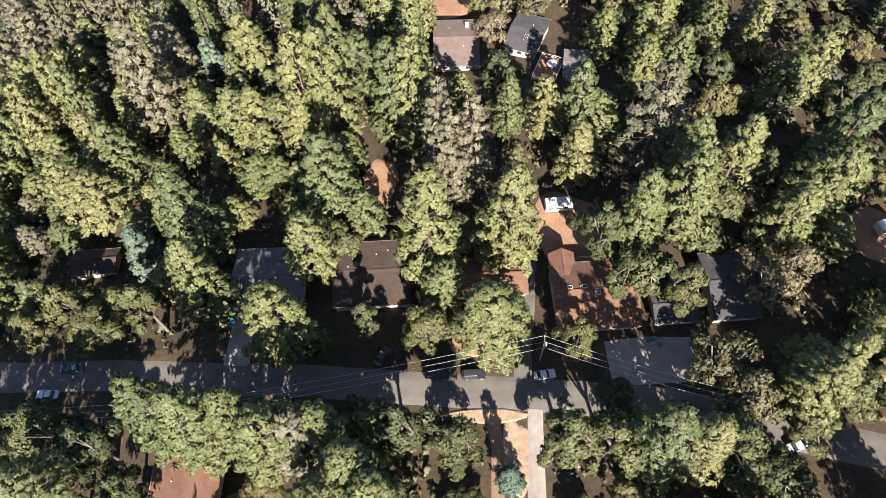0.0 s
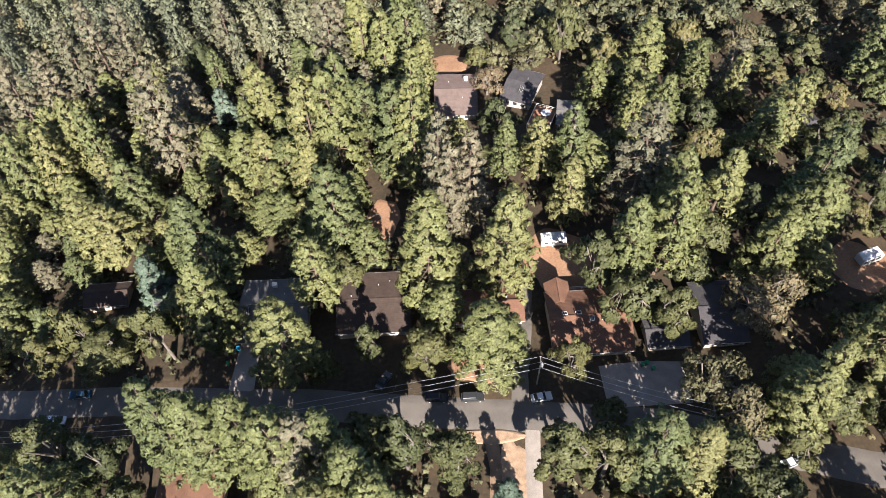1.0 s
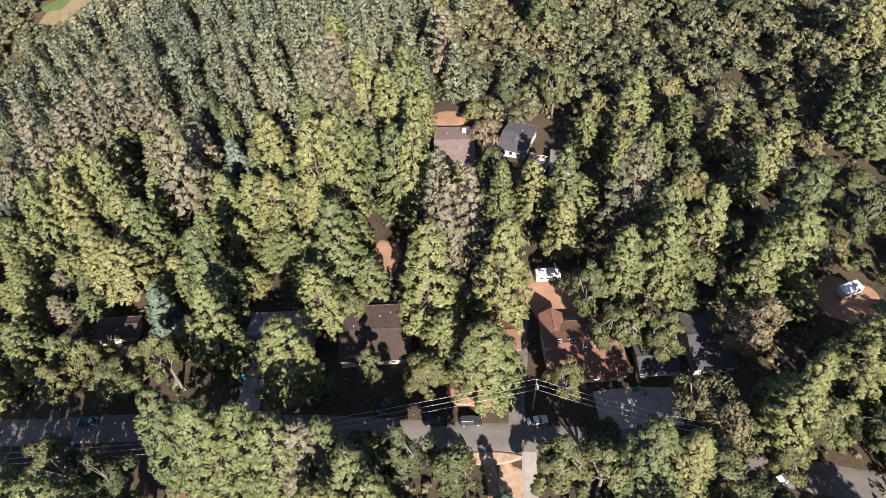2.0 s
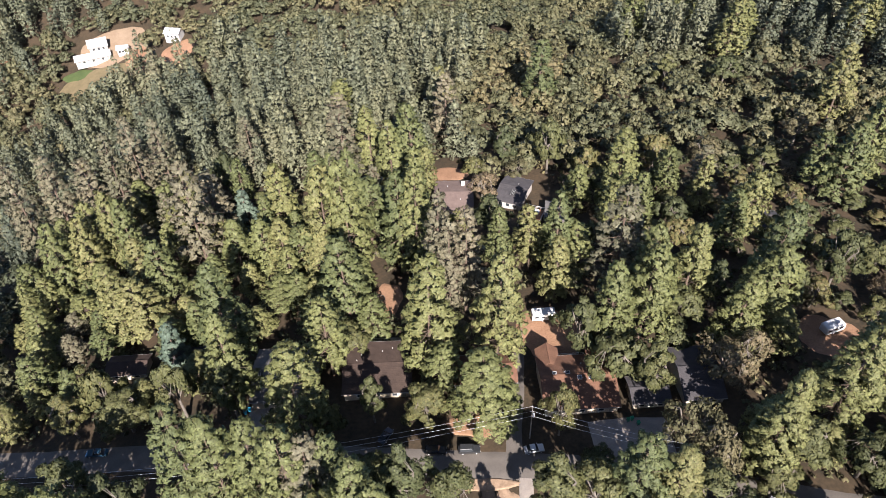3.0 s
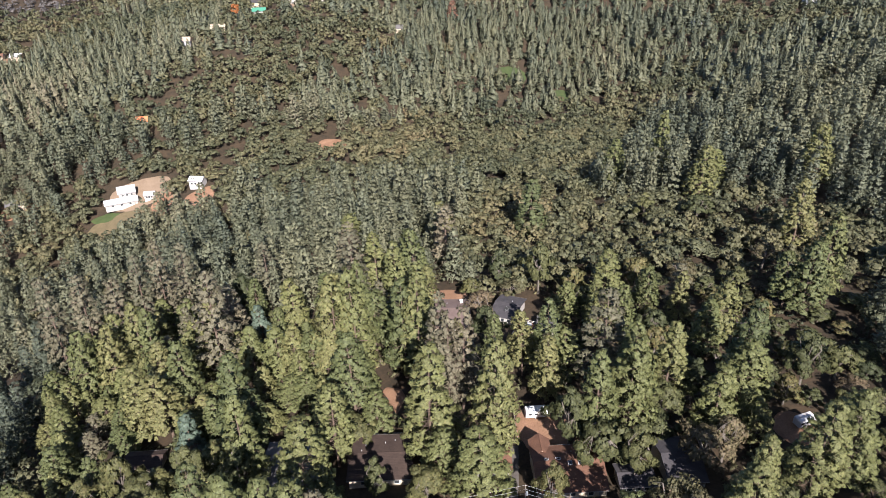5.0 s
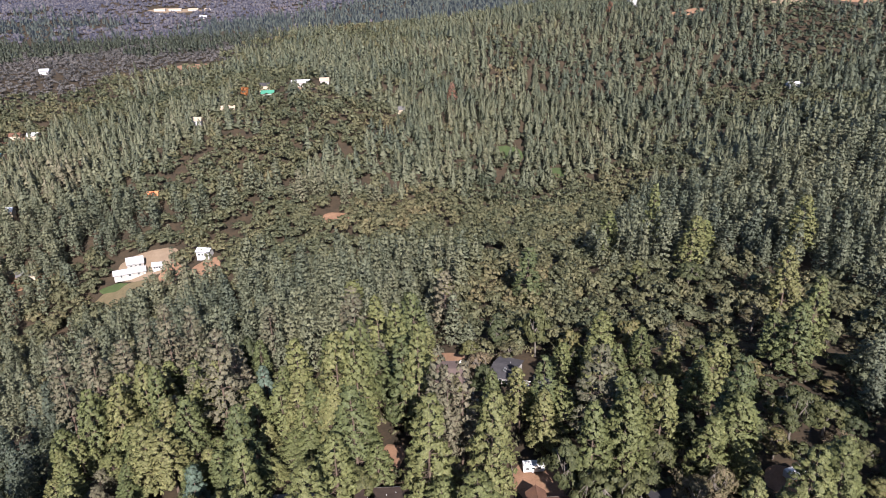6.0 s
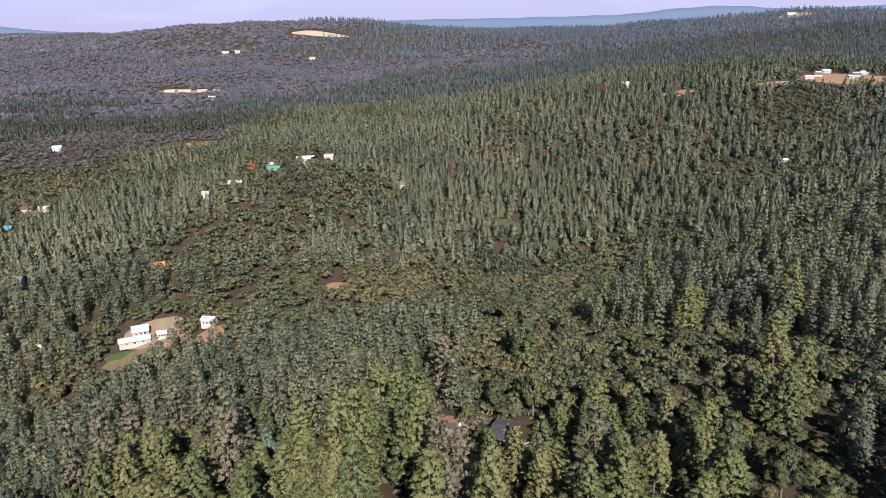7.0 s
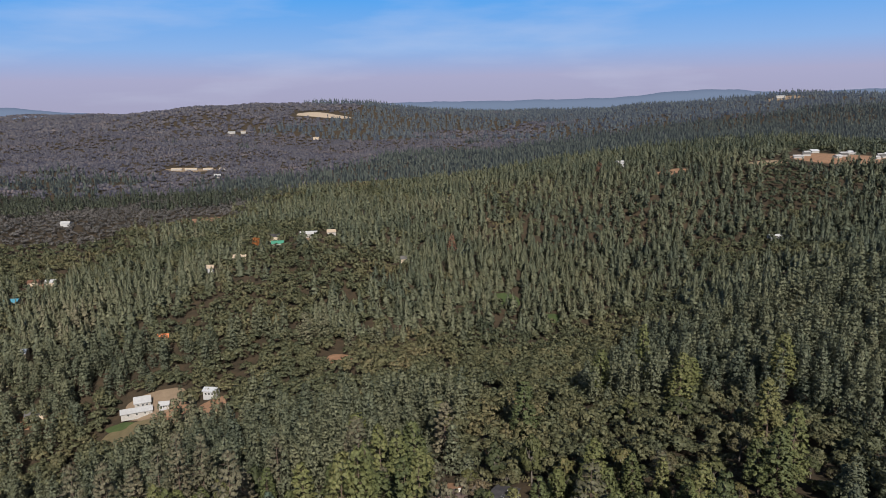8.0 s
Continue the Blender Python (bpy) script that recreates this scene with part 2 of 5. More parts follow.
# A fan of rings round the path, finer near it.
def ground_sheet():
    radii = [0]
    while radii[-1] < 4900:
        radii.append(radii[-1] + max(5.0, radii[-1] * 0.022))
    angles = np.linspace(0, 2 * math.pi, 241)[:-1]
    rr, aa = np.meshgrid(radii[1:], angles, indexing="ij")
    x, y = rr * np.sin(aa), 40 + rr * np.cos(aa)
    keep = np.vstack([[[0, 40, gz(0, 40)]], np.stack([x, y, heights(x, y)], -1).reshape(-1, 3)])
    n = len(angles)
    tris = [(0, 1 + (k + 1) % n, 1 + k) for k in range(n)]
    for r in range(len(radii) - 2):
        for k in range(n):
            a, b = 1 + r * n + k, 1 + r * n + (k + 1) % n
            tris += [(a, b, b + n), (a, b + n, a + n)]
    me = tri_mesh("ground", keep, tris, m_ground)
    me.polygons.foreach_set("use_smooth", [True] * len(me.polygons))
    return tagged(new("ground", me), "forest floor of reddish dirt and brown leaf litter", "ground", kind="structure")


m_ground = surface("forest_floor", (0.020, 0.018, 0.012), (0.070, 0.048, 0.029), 0.12, 0.95, fine=9, bump=0.6)
ground_sheet()


def ribbon(name, middle, widths, mat, lift, label, category):
    """A strip that lies on the ground along a line of points."""
    pts = [Vector((*p, 0)) for p in middle]
    fine = []
    for k in range(len(pts) - 1):
        steps = max(2, int((pts[k + 1] - pts[k]).length / 2.5))
        for s in range(steps + (k == len(pts) - 2)):
            f = s / steps
            fine.append((pts[k].lerp(pts[k + 1], f), widths[k] + (widths[k + 1] - widths[k]) * f))
    verts, faces = [], []
    across = 6
    for k, (p, w) in enumerate(fine):
        d = (fine[min(k + 1, len(fine) - 1)][0] - fine[max(k - 1, 0)][0]).normalized()
        side = Vector((d.y, -d.x, 0))
        wob = 0.25 * noise.noise((p.x * 0.3, p.y * 0.3, 3.0))
        for s in range(across + 1):
            q = p + side * ((s / across - 0.5) * w + (wob if s in (0, across) else 0))
            verts.append((q.x, q.y, gz(q.x, q.y) + lift - (0.25 if s in (0, across) else 0)))
    for k in range(len(fine) - 1):
        for s in range(across):
            a = k * (across + 1) + s
            faces.append((a, a + across + 1, a + across + 2, a + 1))
    return tagged(new(name, mesh_from(name, verts, faces, mat, True)), label, category, kind="structure")


ribbon("road", [(-260, 62), (-150, 56), (-98, 51), (-74, 50), (-49, 48), (-32, 47), (-13, 45), (2, 43.6), (13, 42.8), (40, 40), (75, 30), (110, 24), (180, 20)], [8] * 13, m_asphalt, 0.16, "worn grey asphalt village road through the woods", "road")
ribbon("driveway", [(12, 46), (12.3, 52), (14, 62), (15.2, 76)], [4.6, 4.2, 3.6, 3.4], m_asphalt, 0.10, "narrow asphalt driveway beside the houses", "driveway")
ribbon("parking_pad", [(29, 49), (37, 49.5), (46, 49.5)], [12, 13, 12], m_concrete, 0.10, "wide concrete parking pad before the house", "driveway")
ribbon("house_driveway", [(-47, 50), (-47, 58), (-47, 63)], [7, 6, 5.5], m_concrete, 0.12, "short concrete driveway with leaf stains", "driveway")
ribbon("lane", [(14, 40), (13.5, 32), (13, 20), (12, 5), (10, -40)], [3.6, 3.8, 4.2, 4, 4], m_concrete, 0.10, "pale concrete lane leading downhill", "lane")
ribbon("dirt_lane", [(5.5, 40), (6.5, 32), (6, 20), (5, 5)], [3.5, 3.2, 3, 3], m_dirt_lane, 0.08, "bare brown dirt track beside the lane", "lane")


# ---- trees: the kinds ----
def tufts(rng, centres, radii, count, size, flat=0.0, outward=None, slim=1.0):
    """Small pointed leaf pieces round each centre, turned outwards and up. Returns vertices, triangles and rounded normals."""
    c = np.repeat(np.asarray(centres, float), count, 0)
    r = np.repeat(np.asarray(radii, float), count)
    out = np.repeat(np.asarray(outward, float), count, 0)
    d = rng.normal(size=(len(c), 3))
    d[:, 2] = np.abs(d[:, 2]) * 0.9 + 0.05 - 0.35 * (rng.random(len(c)) < 0.35)
    d = unit(d + out * 0.6)
    p = c + d * (r * (0.55 + 0.45 * rng.random(len(c))))[:, None] * np.array([1, 1, 1 - flat])
    n = unit(d + rng.normal(size=d.shape) * 0.40)
    a = unit(np.cross(n, rng.normal(size=d.shape)))
    b = np.cross(n, a)
    s = (np.repeat(np.broadcast_to(size, len(centres)), count) * (0.6 + 0.8 * rng.random(len(c))))[:, None]
    verts = np.stack([p + a * s * 0.75, p - a * s * 0.45 + b * s * 0.5 * slim, p - a * s * 0.45 - b * s * 0.5 * slim], 1)
    soft = unit(0.6 * (verts - c[:, None]) / r[:, None, None] + 0.75 * out[:, None] + 0.55 * n[:, None])
    return verts.reshape(-1, 3), np.arange(3 * len(c)).reshape(-1, 3), soft.reshape(-1, 3)


def limb(verts, faces, a, b, ra, rb, sides=5):
    a, b = Vector(a), Vector(b)
    d = (b - a).normalized()
    u = d.orthogonal().normalized()
    v = d.cross(u)
    base = len(verts)
    for p, r in ((a, ra), (b, rb)):
        for k in range(sides):
            t = 2 * math.pi * k / sides
            verts.append(tuple(p + u * (r * math.cos(t)) + v * (r * math.sin(t))))
    for k in range(sides):
        q = (k + 1) % sides
        faces.append((base + k, base + q, base + sides + q, base + sides + k))


def tree_thing(name, trunk, crown, label, category="tree"):
    top = tagged(new(name), label, category)
    part("trunk", trunk, top)
    if crown:
        part("crown", crown, top)
    top.location = (0, -900, -300)
    return top


def pine_kind(seed, height=25.0, radius=4.2, low=0.2, whorls=15, mat=None, bushy=1.0, dead=0.0, tip=0.85, pieces=15, size=0.62, raw=False):
    """A pine: straight tapered trunk, whorls of limbs, tufts of needles towards the limbs' ends."""
    rng = np.random.default_rng(seed)
    verts, faces = [], []
    bend = rng.normal(size=2) * 0.5

    def stem(f):
        return np.array([bend[0] * f * f, bend[1] * f * f, height * f])

    for k in range(6):
        limb(verts, faces, stem(k / 6 * 0.97), stem((k + 1) / 6 * 0.97), 0.36 * (1 - k / 6.5), 0.36 * (1 - (k + 1) / 6.5), 7)
    centres, radii, out = [], [], []
    for w in range(whorls):
        f = low + (0.97 - low) * (w + rng.random() * 0.8) / whorls
        g = (f - low) / (1 - low)
        reach = radius * ((1 - g) ** tip) * (0.62 + 0.38 * min(1, g * 4 + 0.2)) + 0.4
        n = 7 if g < 0.45 else 6 if g < 0.75 else 5
        turn = rng.random() * 7
        for k in range(n):
            t = turn + 2 * math.pi * k / n + rng.normal() * 0.2
            lump = noise.noise((math.cos(t) * 1.3 + seed, math.sin(t) * 1.3, f * 5.5))
            if lump < -0.42 or rng.random() < 0.05:
                continue
            length = reach * (0.92 + 0.34 * lump + 0.14 * rng.random())
            d = np.array([math.cos(t), math.sin(t), -0.12 + 0.62 * g + rng.normal() * 0.07])
            a = stem(f)
            b = a + d * length
            if w % 2 == 0 or rng.random() < dead:
                limb(verts, faces, a, b, 0.075 * (1.2 - g), 0.02, 3)
            if rng.random() < dead:
                for _ in range(3):
                    s = a + (b - a) * (0.4 + 0.6 * rng.random())
                    limb(verts, faces, s, s + (d + rng.normal(size=3) * 0.7) * 0.9, 0.03, 0.01, 3)
                continue
            for s in range(1 + int(length > 1.2) + int(length > 2.6 and k % 2 == 0)):
                centres.append(a + d * length * (1 - 0.26 * s) + rng.normal(size=3) * 0.16)
                radii.append((0.62 + 0.36 * rng.random()) * (0.72 + 0.28 * (1 - g)) * bushy)
                out.append(d + np.array([0, 0, 0.25]))
    centres.append(stem(0.97))
    radii.append(0.5)
    out.append((0, 0, 1))
    v, t, n = tufts(rng, centres, radii, pieces, size, 0.1, out, 0.62)
    if raw:
        return v, t, n
    return mesh_from("trunk", verts, faces, m_bark), tri_mesh("crown", v, t, mat or m_pine, normals=n)


def oak_kind(seed, height=15.0, radius=5.0, lobes=34, mat=None, bark=None, each=80, size=0.51, low=0.26, raw=False):
    """A broad-leaved tree: forked trunk, spreading limbs, a crown of many uneven clumps."""
    rng = np.random.default_rng(seed)
    verts, faces = [], []
    fork = np.array([rng.normal() * 0.3, rng.normal() * 0.3, height * 0.3])
    limb(verts, faces, (0, 0, -0.3), fork, 0.34, 0.24, 7)
    centres, radii, out = [], [], []
    heads = []
    for k in range(6):
        t = 2 * math.pi * (k + rng.random() * 0.7) / 6
        q = fork + np.array([math.cos(t) * radius * 0.45, math.sin(t) * radius * 0.45, height * (0.2 + 0.18 * rng.random())])
        limb(verts, faces, fork, q, 0.18, 0.10, 5)
        heads.append(q)
    for k in range(lobes):
        d = rng.normal(size=3)
        d /= np.linalg.norm(d)
        d[2] = abs(d[2]) * 1.25 - 0.42
        lump = 0.72 + 0.36 * noise.noise((d[0] * 1.6 + seed, d[1] * 1.6, d[2] * 1.6))
        keep = (0.55 + 0.5 * rng.random()) * lump * 1.15
        c = np.array([0, 0, height * (low + 0.22)]) + d * np.array([radius, radius, height * (0.66 - low)]) * keep
        centres.append(c)
        radii.append(radius * (0.21 + 0.12 * rng.random()))
        out.append(d * 0.6)
        h = min(heads, key=lambda q: float(np.sum((q - c) ** 2)))
        limb(verts, faces, h, c, 0.07, 0.02, 3)
    v, t, n = tufts(rng, centres, radii, each, size, 0.25, out)
    if raw:
        return v, t, n
    return mesh_from("trunk", verts, faces, bark or m_grey_bark), tri_mesh("crown", v, t, mat or m_oak, normals=n)


# Pines and oaks come in three grades: close to the camera's way the crowns are of finer pieces.
pines = [[tree_thing("pine_tree", *pine_kind(11 + k, low=(0.14, 0.2, 0.26)[k % 3], radius=(4.8, 4.6, 4.9, 4.7)[k], whorls=22 + k % 2, tip=(0.8, 0.95, 0.72, 0.85)[k], pieces=p, size=q), "tall green pine with a tapering crown of needle tufts") for k in range(4)] for p, q in ((32, 0.44), (17, 0.60), (9, 0.82))]
pale_pines = [tree_thing("pine_tree", *pine_kind(31 + k, low=0.24, radius=3.9, whorls=19, bushy=0.85, dead=0.2, mat=m_pale), "thin pale pine with bare grey twigs showing") for k in range(2)]
firs = [tree_thing("fir_tree", *pine_kind(41, height=16, radius=2.6, low=0.1, whorls=18, mat=m_blue, bushy=0.8, tip=1.05), "young blue-green fir between the pines")]
oaks = [[tree_thing("oak_tree", *oak_kind(51 + k, height=(14, 16, 13, 15)[k], radius=(4.8, 5.2, 4.6, 4.4)[k], each=n, size=q), "broad dark green oak with a rounded uneven crown") for k in range(4)] for n, q in ((170, 0.36), (85, 0.50), (45, 0.68))]
brown_oaks = [tree_thing("oak_tree", *oak_kind(61 + k, height=14, radius=4.6, lobes=34, mat=m_brown, each=52, size=0.38), "half bare oak with dry brown leaves") for k in range(2)]
bushes = [tree_thing("young_oak", *oak_kind(71 + k, height=6, radius=2.6, lobes=14, each=70, size=0.34, low=0.2), "young green oak growing under the taller trees") for k in range(2)]
rust_pines = [tree_thing("pine_tree", *pine_kind(81, radius=4.4, whorls=18, mat=m_rust, bushy=0.9), "dead pine with rust-coloured needles")]
maples = [tree_thing("maple_tree", *oak_kind(91, height=12, radius=5, mat=m_flame), "round tree in bright orange autumn leaf")]
KINDS = {"d": (rust_pines, 25.0, 4.0), "m": (maples, 12.0, 5.0), "p": (pines, 25.0, 3.9), "w": (pale_pines, 25.0, 3.3), "f": (firs, 16.0, 2.6), "o": (oaks, 14.5, 4.9), "b": (brown_oaks, 14.0, 4.7), "s": (bushes, 6.0, 2.6)}
used, standing = {}, []
pick = random.Random(5)


def stand(kind, x, y, top=None, radius=None, high=None):
    """Sets one tree of a kind on the ground at x, y, its tip at the height top (or high metres tall)."""
    kinds, tall, wide = KINDS[kind]
    k = used[kind] = used.get(kind, -1) + 1
    base = gz(x, y)
    h = high or max(top - base, 4.0)
    sx = (radius or wide * (h / tall) ** 0.6) / wide
    m = pose(x, y, base - 0.1, 0, 0, pick.uniform(0, 360)) @ Matrix.Diagonal((sx, sx, h / tall, 1))
    if kind in "po":
        kinds = kinds[0 if y < 62 else 1 if y < 112 else 2]
    source = kinds[k % len(kinds)]
    ob = copy_thing(source, m)
    ob["group"] = {"p": "pines of the wood", "w": "thin pines of the wood", "f": "young firs", "o": "oaks of the wood", "b": "half bare oaks", "s": "young oaks of the undergrowth", "d": "dead pines", "m": "autumn trees"}[kind]
    standing.append((x, y, radius or wide * sx))
    return ob


# Trees that stand out one by one: kind, x, y, height of the tip, radius of the crown.
SOUTH_OF_ROAD = [
    ("p", -52, 34, 35, 4.2), ("p", -45.5, 33, 34, 5), ("p", -31.5, 30.5, 36, 4.4), ("w", -27.5, 29.5, 33, 4.2), ("o", -10.5, 32.5, 27, 5.5), ("o", -1.5, 31, 24, 5),
    ("o", -78, 35, 18.5, 5.5), ("o", -60.5, 24, 22, 5), ("p", -18.5, 24.5, 35, 4.4), ("o", 18.5, 31, 25, 6.5), ("o", 26, 30, 26, 6), ("p", 33, 29.5, 30.5, 4.6),
    ("p", 39.5, 29.5, 28.5, 4.2), ("o", 46.5, 29.5, 22, 6), ("o", 52, 25, 24, 5.5), ("p", -21.5, 20, 33, 4.2), ("p", -14, 19, 34, 4.4),
]
SOUTH_SIDE = [
    ("o", -68, 32, 18, 6), ("p", -88, 29, 24, 4.6), ("p", -98, 35, 20, 4.6), ("o", -82, 23, 14, 6), ("p", -71, 24, 28, 4.4), ("p", -24, 32, 30, 4), ("p", -38.5, 33, 33, 4), ("o", -16, 33.5, 21, 5), ("f", 8.3, 25.5, 13, 2.0),
    ("d", 2, 674, -5, 4.4), ("d", 226, 981, 44, 5), ("m", -197, 617, 9.5, 4.5), ("p", 108, 285, 14, 4),
]
BY_THE_HOUSES = [
    ("p", -35, 53, 30, 4.5), ("o", -29, 53, 13, 4), ("o", -19, 56, 15, 3.6), ("o", -7, 55, 15, 5.2), ("p", 6, 54, 25, 5.6), ("o", 22, 50.5, 19, 3.4),
    ("b", 47, 45, 21, 6), ("b", 51, 39, 24, 5.5), ("p", 61, 39, 30, 4.2), ("o", 61, 34, 21, 5), ("o", -52, 60, 17, 5), ("p", -51, 62.5, 27, 4.2),
    ("o", -64, 60, 20, 5), ("o", -77, 58, 7, 6), ("o", -84, 64, 15, 5), ("o", -91, 58, 6, 5), ("p", -30.5, 71.5, 23.5, 3.8), ("o", -26, 77, 9.5, 5),
]
NORTH_OF_HOUSES = [
    ("p", -6.5, 73, 32, 5.4), ("p", 9.6, 74, 34, 4.8), ("o", 29.5, 74.5, 19, 5), ("o", 36, 65, 22.5, 6.4), ("o", 43, 60, 20.5, 5.5), ("b", 60, 63, 19.5, 6.5),
    ("p", 36, 75, 29, 4.2), ("p", 44.5, 78, 28, 4.6), ("p", 66, 75, 23, 4.4), ("o", 56, 83, 15, 5.5), ("p", 48, 87.5, 28, 4.4), ("p", 57.5, 89, 27, 4.4),
    ("p", 75, 84.5, 25, 4.8), ("p", 78, 90, 32, 4.4), ("w", -1.5, 90, 29, 3.6), ("w", -4.5, 93, 35, 3.4), ("w", 2.5, 92.5, 30, 3.6), ("p", -27.5, 87, 27, 4.8),
]
WEST_WOOD = [
    ("p", -56, 78, 27, 4.8), ("f", -70.5, 76, 9, 3), ("p", -82.5, 91.5, 10, 4.6), ("p", -90, 92.5, 11, 4.6), ("p", -79.5, 101.5, 14, 4), ("p", -89, 108, 8, 4),
    ("p", -43.5, 114, 7.5, 4), ("p", -49.5, 113.5, 10, 3.8), ("p", -55, 115, 9, 3.8), ("p", -63, 114, 9, 3.8), ("p", -38, 109.5, 8, 3.8), ("p", -74, 128, 3, 4.4),
    ("p", -110, 119, 6, 4), ("p", -98, 123, 10.5, 3.6), ("p", -112, 132, 2.5, 3.6), ("w", -74, 117, 27, 5), ("w", -76, 137, 9, 4.6), ("f", -68, 143, -3, 3),
]
NORTH_WOOD = [
    ("p", -53.5, 135.5, 12.5, 4.6), ("p", -29.5, 111.5, 31, 4.6), ("p", -29, 122, 27, 4), ("p", -26, 128, 13, 4.4), ("p", -15, 111, 27.5, 4.4), ("p", -10.5, 108, 30, 4.4),
    ("p", 12, 111, 15, 3), ("o", 10, 125, 10, 4.6), ("p", 20.5, 109, 17, 3), ("p", 28, 110, 19.5, 4), ("p", 33.5, 109, 11, 3.6), ("p", 26, 95, 19, 3.6),
    ("w", 42, 98, 31, 5), ("o", 61.5, 114, 13, 4.8), ("p", 81.5, 119, 20, 4), ("p", 76.5, 115, 16, 3.8), ("p", 115, 135, 24, 4.6), ("p", 53.5, 151, 13, 4.6),
]
FURTHER = [
    ("w", -3, 189, 11.5, 4.4), ("p", -46.5, 215, -5, 4.4), ("p", 34, 218, 8, 5), ("p", 83, 281, 1, 4.6), ("p", 126, 258, 4, 4.8), ("p", 163, 236, 23, 5),
    ("w", -41, 182, 9, 4.4), ("p", -5, 209.5, 3, 4.4), ("p", 115.5, 243, 12.5, 5), ("b", 9, 149, 0, 5.5), ("b", 21, 158, -1, 4.5), ("p", -29, 168, 12, 4.4),
    ("p", -14, 165, 14, 4.2), ("w", -35, 150, 22, 4.2), ("p", -20, 148, 18, 4.2), ("p", 79, 50.5, 34, 4.6), ("p", 62, 41, 34.5, 3.6), ("p", 90, 60, 26, 4.4),
]
MIDDLE_WOOD = [
    ("w", -111, 166.5, 10, 4.0), ("w", -101, 166.5, 10, 3.6), ("w", -142, 144, 9, 4.2), ("w", -136, 154, 4, 4.4), ("w", -125, 157, 0, 4.4), ("w", -117, 161, 8, 3.8), ("w", -72.6, 175, 4, 3.8), ("o", -80, 165, 2, 5), ("p", -120, 119, 4, 4.2),
    ("p", -104, 127, 10, 4), ("o", 31.7, 163, 11, 5.4), ("o", 42.8, 154, 11, 5), ("o", 85, 223, 0, 5.5), ("o", 66.4, 160, 8, 5.5), ("o", 107, 219, 1, 6), ("p", 111, 139, 17, 3.6), ("p", 123, 141, 30, 4.4), ("p", 133, 183, 23, 4.4),
    ("o", 45.7, 146, 6, 5), ("o", 17, 167, 5, 5), ("o", 81.5, 86, 20, 4.8), ("o", 97, 94, 22, 5.5), ("o", 109, 98, 17, 5.5), ("p", 88, 53.5, 34, 4.4), ("o", 99.5, 152, 5, 5.5), ("b", 116, 169, 7, 5.5), ("b", 82, 157, 7, 5.2),
    ("o", 135, 136, 3, 5.5), ("o", 90, 111, 14, 5), ("o", 64.4, 127, 9, 5), ("p", -36.4, 114, 28, 4.4), ("o", 66, 91, 14, 4.6), ("p", -12, 130, 20, 4), ("o", 52, 75, 11, 5), ("b", 66, 66, 20, 4.6), ("o", 66, 38, 25, 5), ("o", 79, 37, 24, 5.5),
]
for kind, x, y, top, r in MIDDLE_WOOD + SOUTH_OF_ROAD + SOUTH_SIDE + BY_THE_HOUSES + NORTH_OF_HOUSES + WEST_WOOD + NORTH_WOOD + FURTHER:
    stand(kind, x, y, top, r * (1.18 if kind in "pwf" else 1.12))

# Where no tree grows: road and drives, houses and yards, as x0, x1, y0, y1.
OPEN = [
    (-300, 16, 39.5, 55), (10, 17, 0, 80), (4, 9, 0, 42), (16, 48, 42.5, 57), (-51, -43, 55, 66), (-50, -33, 60, 80), (-28, -10, 60, 80), (-2, 15, 62, 74), (17, 38, 53, 74),
    (47, 63, 55, 74), (15, 35, 74, 95), (-24, -14, 92, 106), (-8, 8, 130, 158), (13, 30, 128, 160), (27, 36, 126, 142), (-60, -43, 20, 32), (-74, -55, 73, 82),
    (-91, -79, 75, 82), (86, 96, 120, 128), (66, 74, 18, 34), (-12, 3, 158, 174), (-32, -26, 150, 165), (84, 98, 70, 84),
    (-224, -176, 309, 364), (-166, -145, 320, 348), (-86, -74, 382, 394), (44, 66, 560, 590), (86, 100, 526, 542), (490, 670, 885, 995), (420, 470, 910, 940), (-166, -120, 648, 674), (-380, -310, 885, 925), (-735, -590, 1715, 1780), (-640, -400, 2880, 3010), (-440, -400, 598, 628), (300, 342, 918, 944), (1310, 1460, 2900, 2975), (-425, -406, 546, 564), (-184, -170, 618, 632), (-825, -745, 2560, 2605),
]


def is_open(x, y, margin=0.0):
    inside = np.zeros(np.shape(x), bool)
    for x0, x1, y0, y1 in OPEN:
        inside |= (x > x0 - margin) & (x < x1 + margin) & (y > y0 - margin) & (y < y1 + margin)
    return inside


def scatter(seed, spacing, x_reach, y0, y1):
    """Loosely even places between y0 and y1, within x_reach(y) of the middle."""
    rng = np.random.default_rng(seed)
    ys = np.arange(y0, y1, spacing)
    out = []
    for y in ys:
        w = x_reach(y)
        xs = np.arange(-w, w, spacing)
        out.append(np.stack([xs + rng.uniform(-0.62, 0.62, len(xs)) * spacing + rng.uniform(-0.5, 0.5) * spacing, y + rng.uniform(-0.62, 0.62, len(xs)) * spacing], -1))
    p = np.concatenate(out)
    return p[~is_open(p[:, 0], p[:, 1], 1.5)]


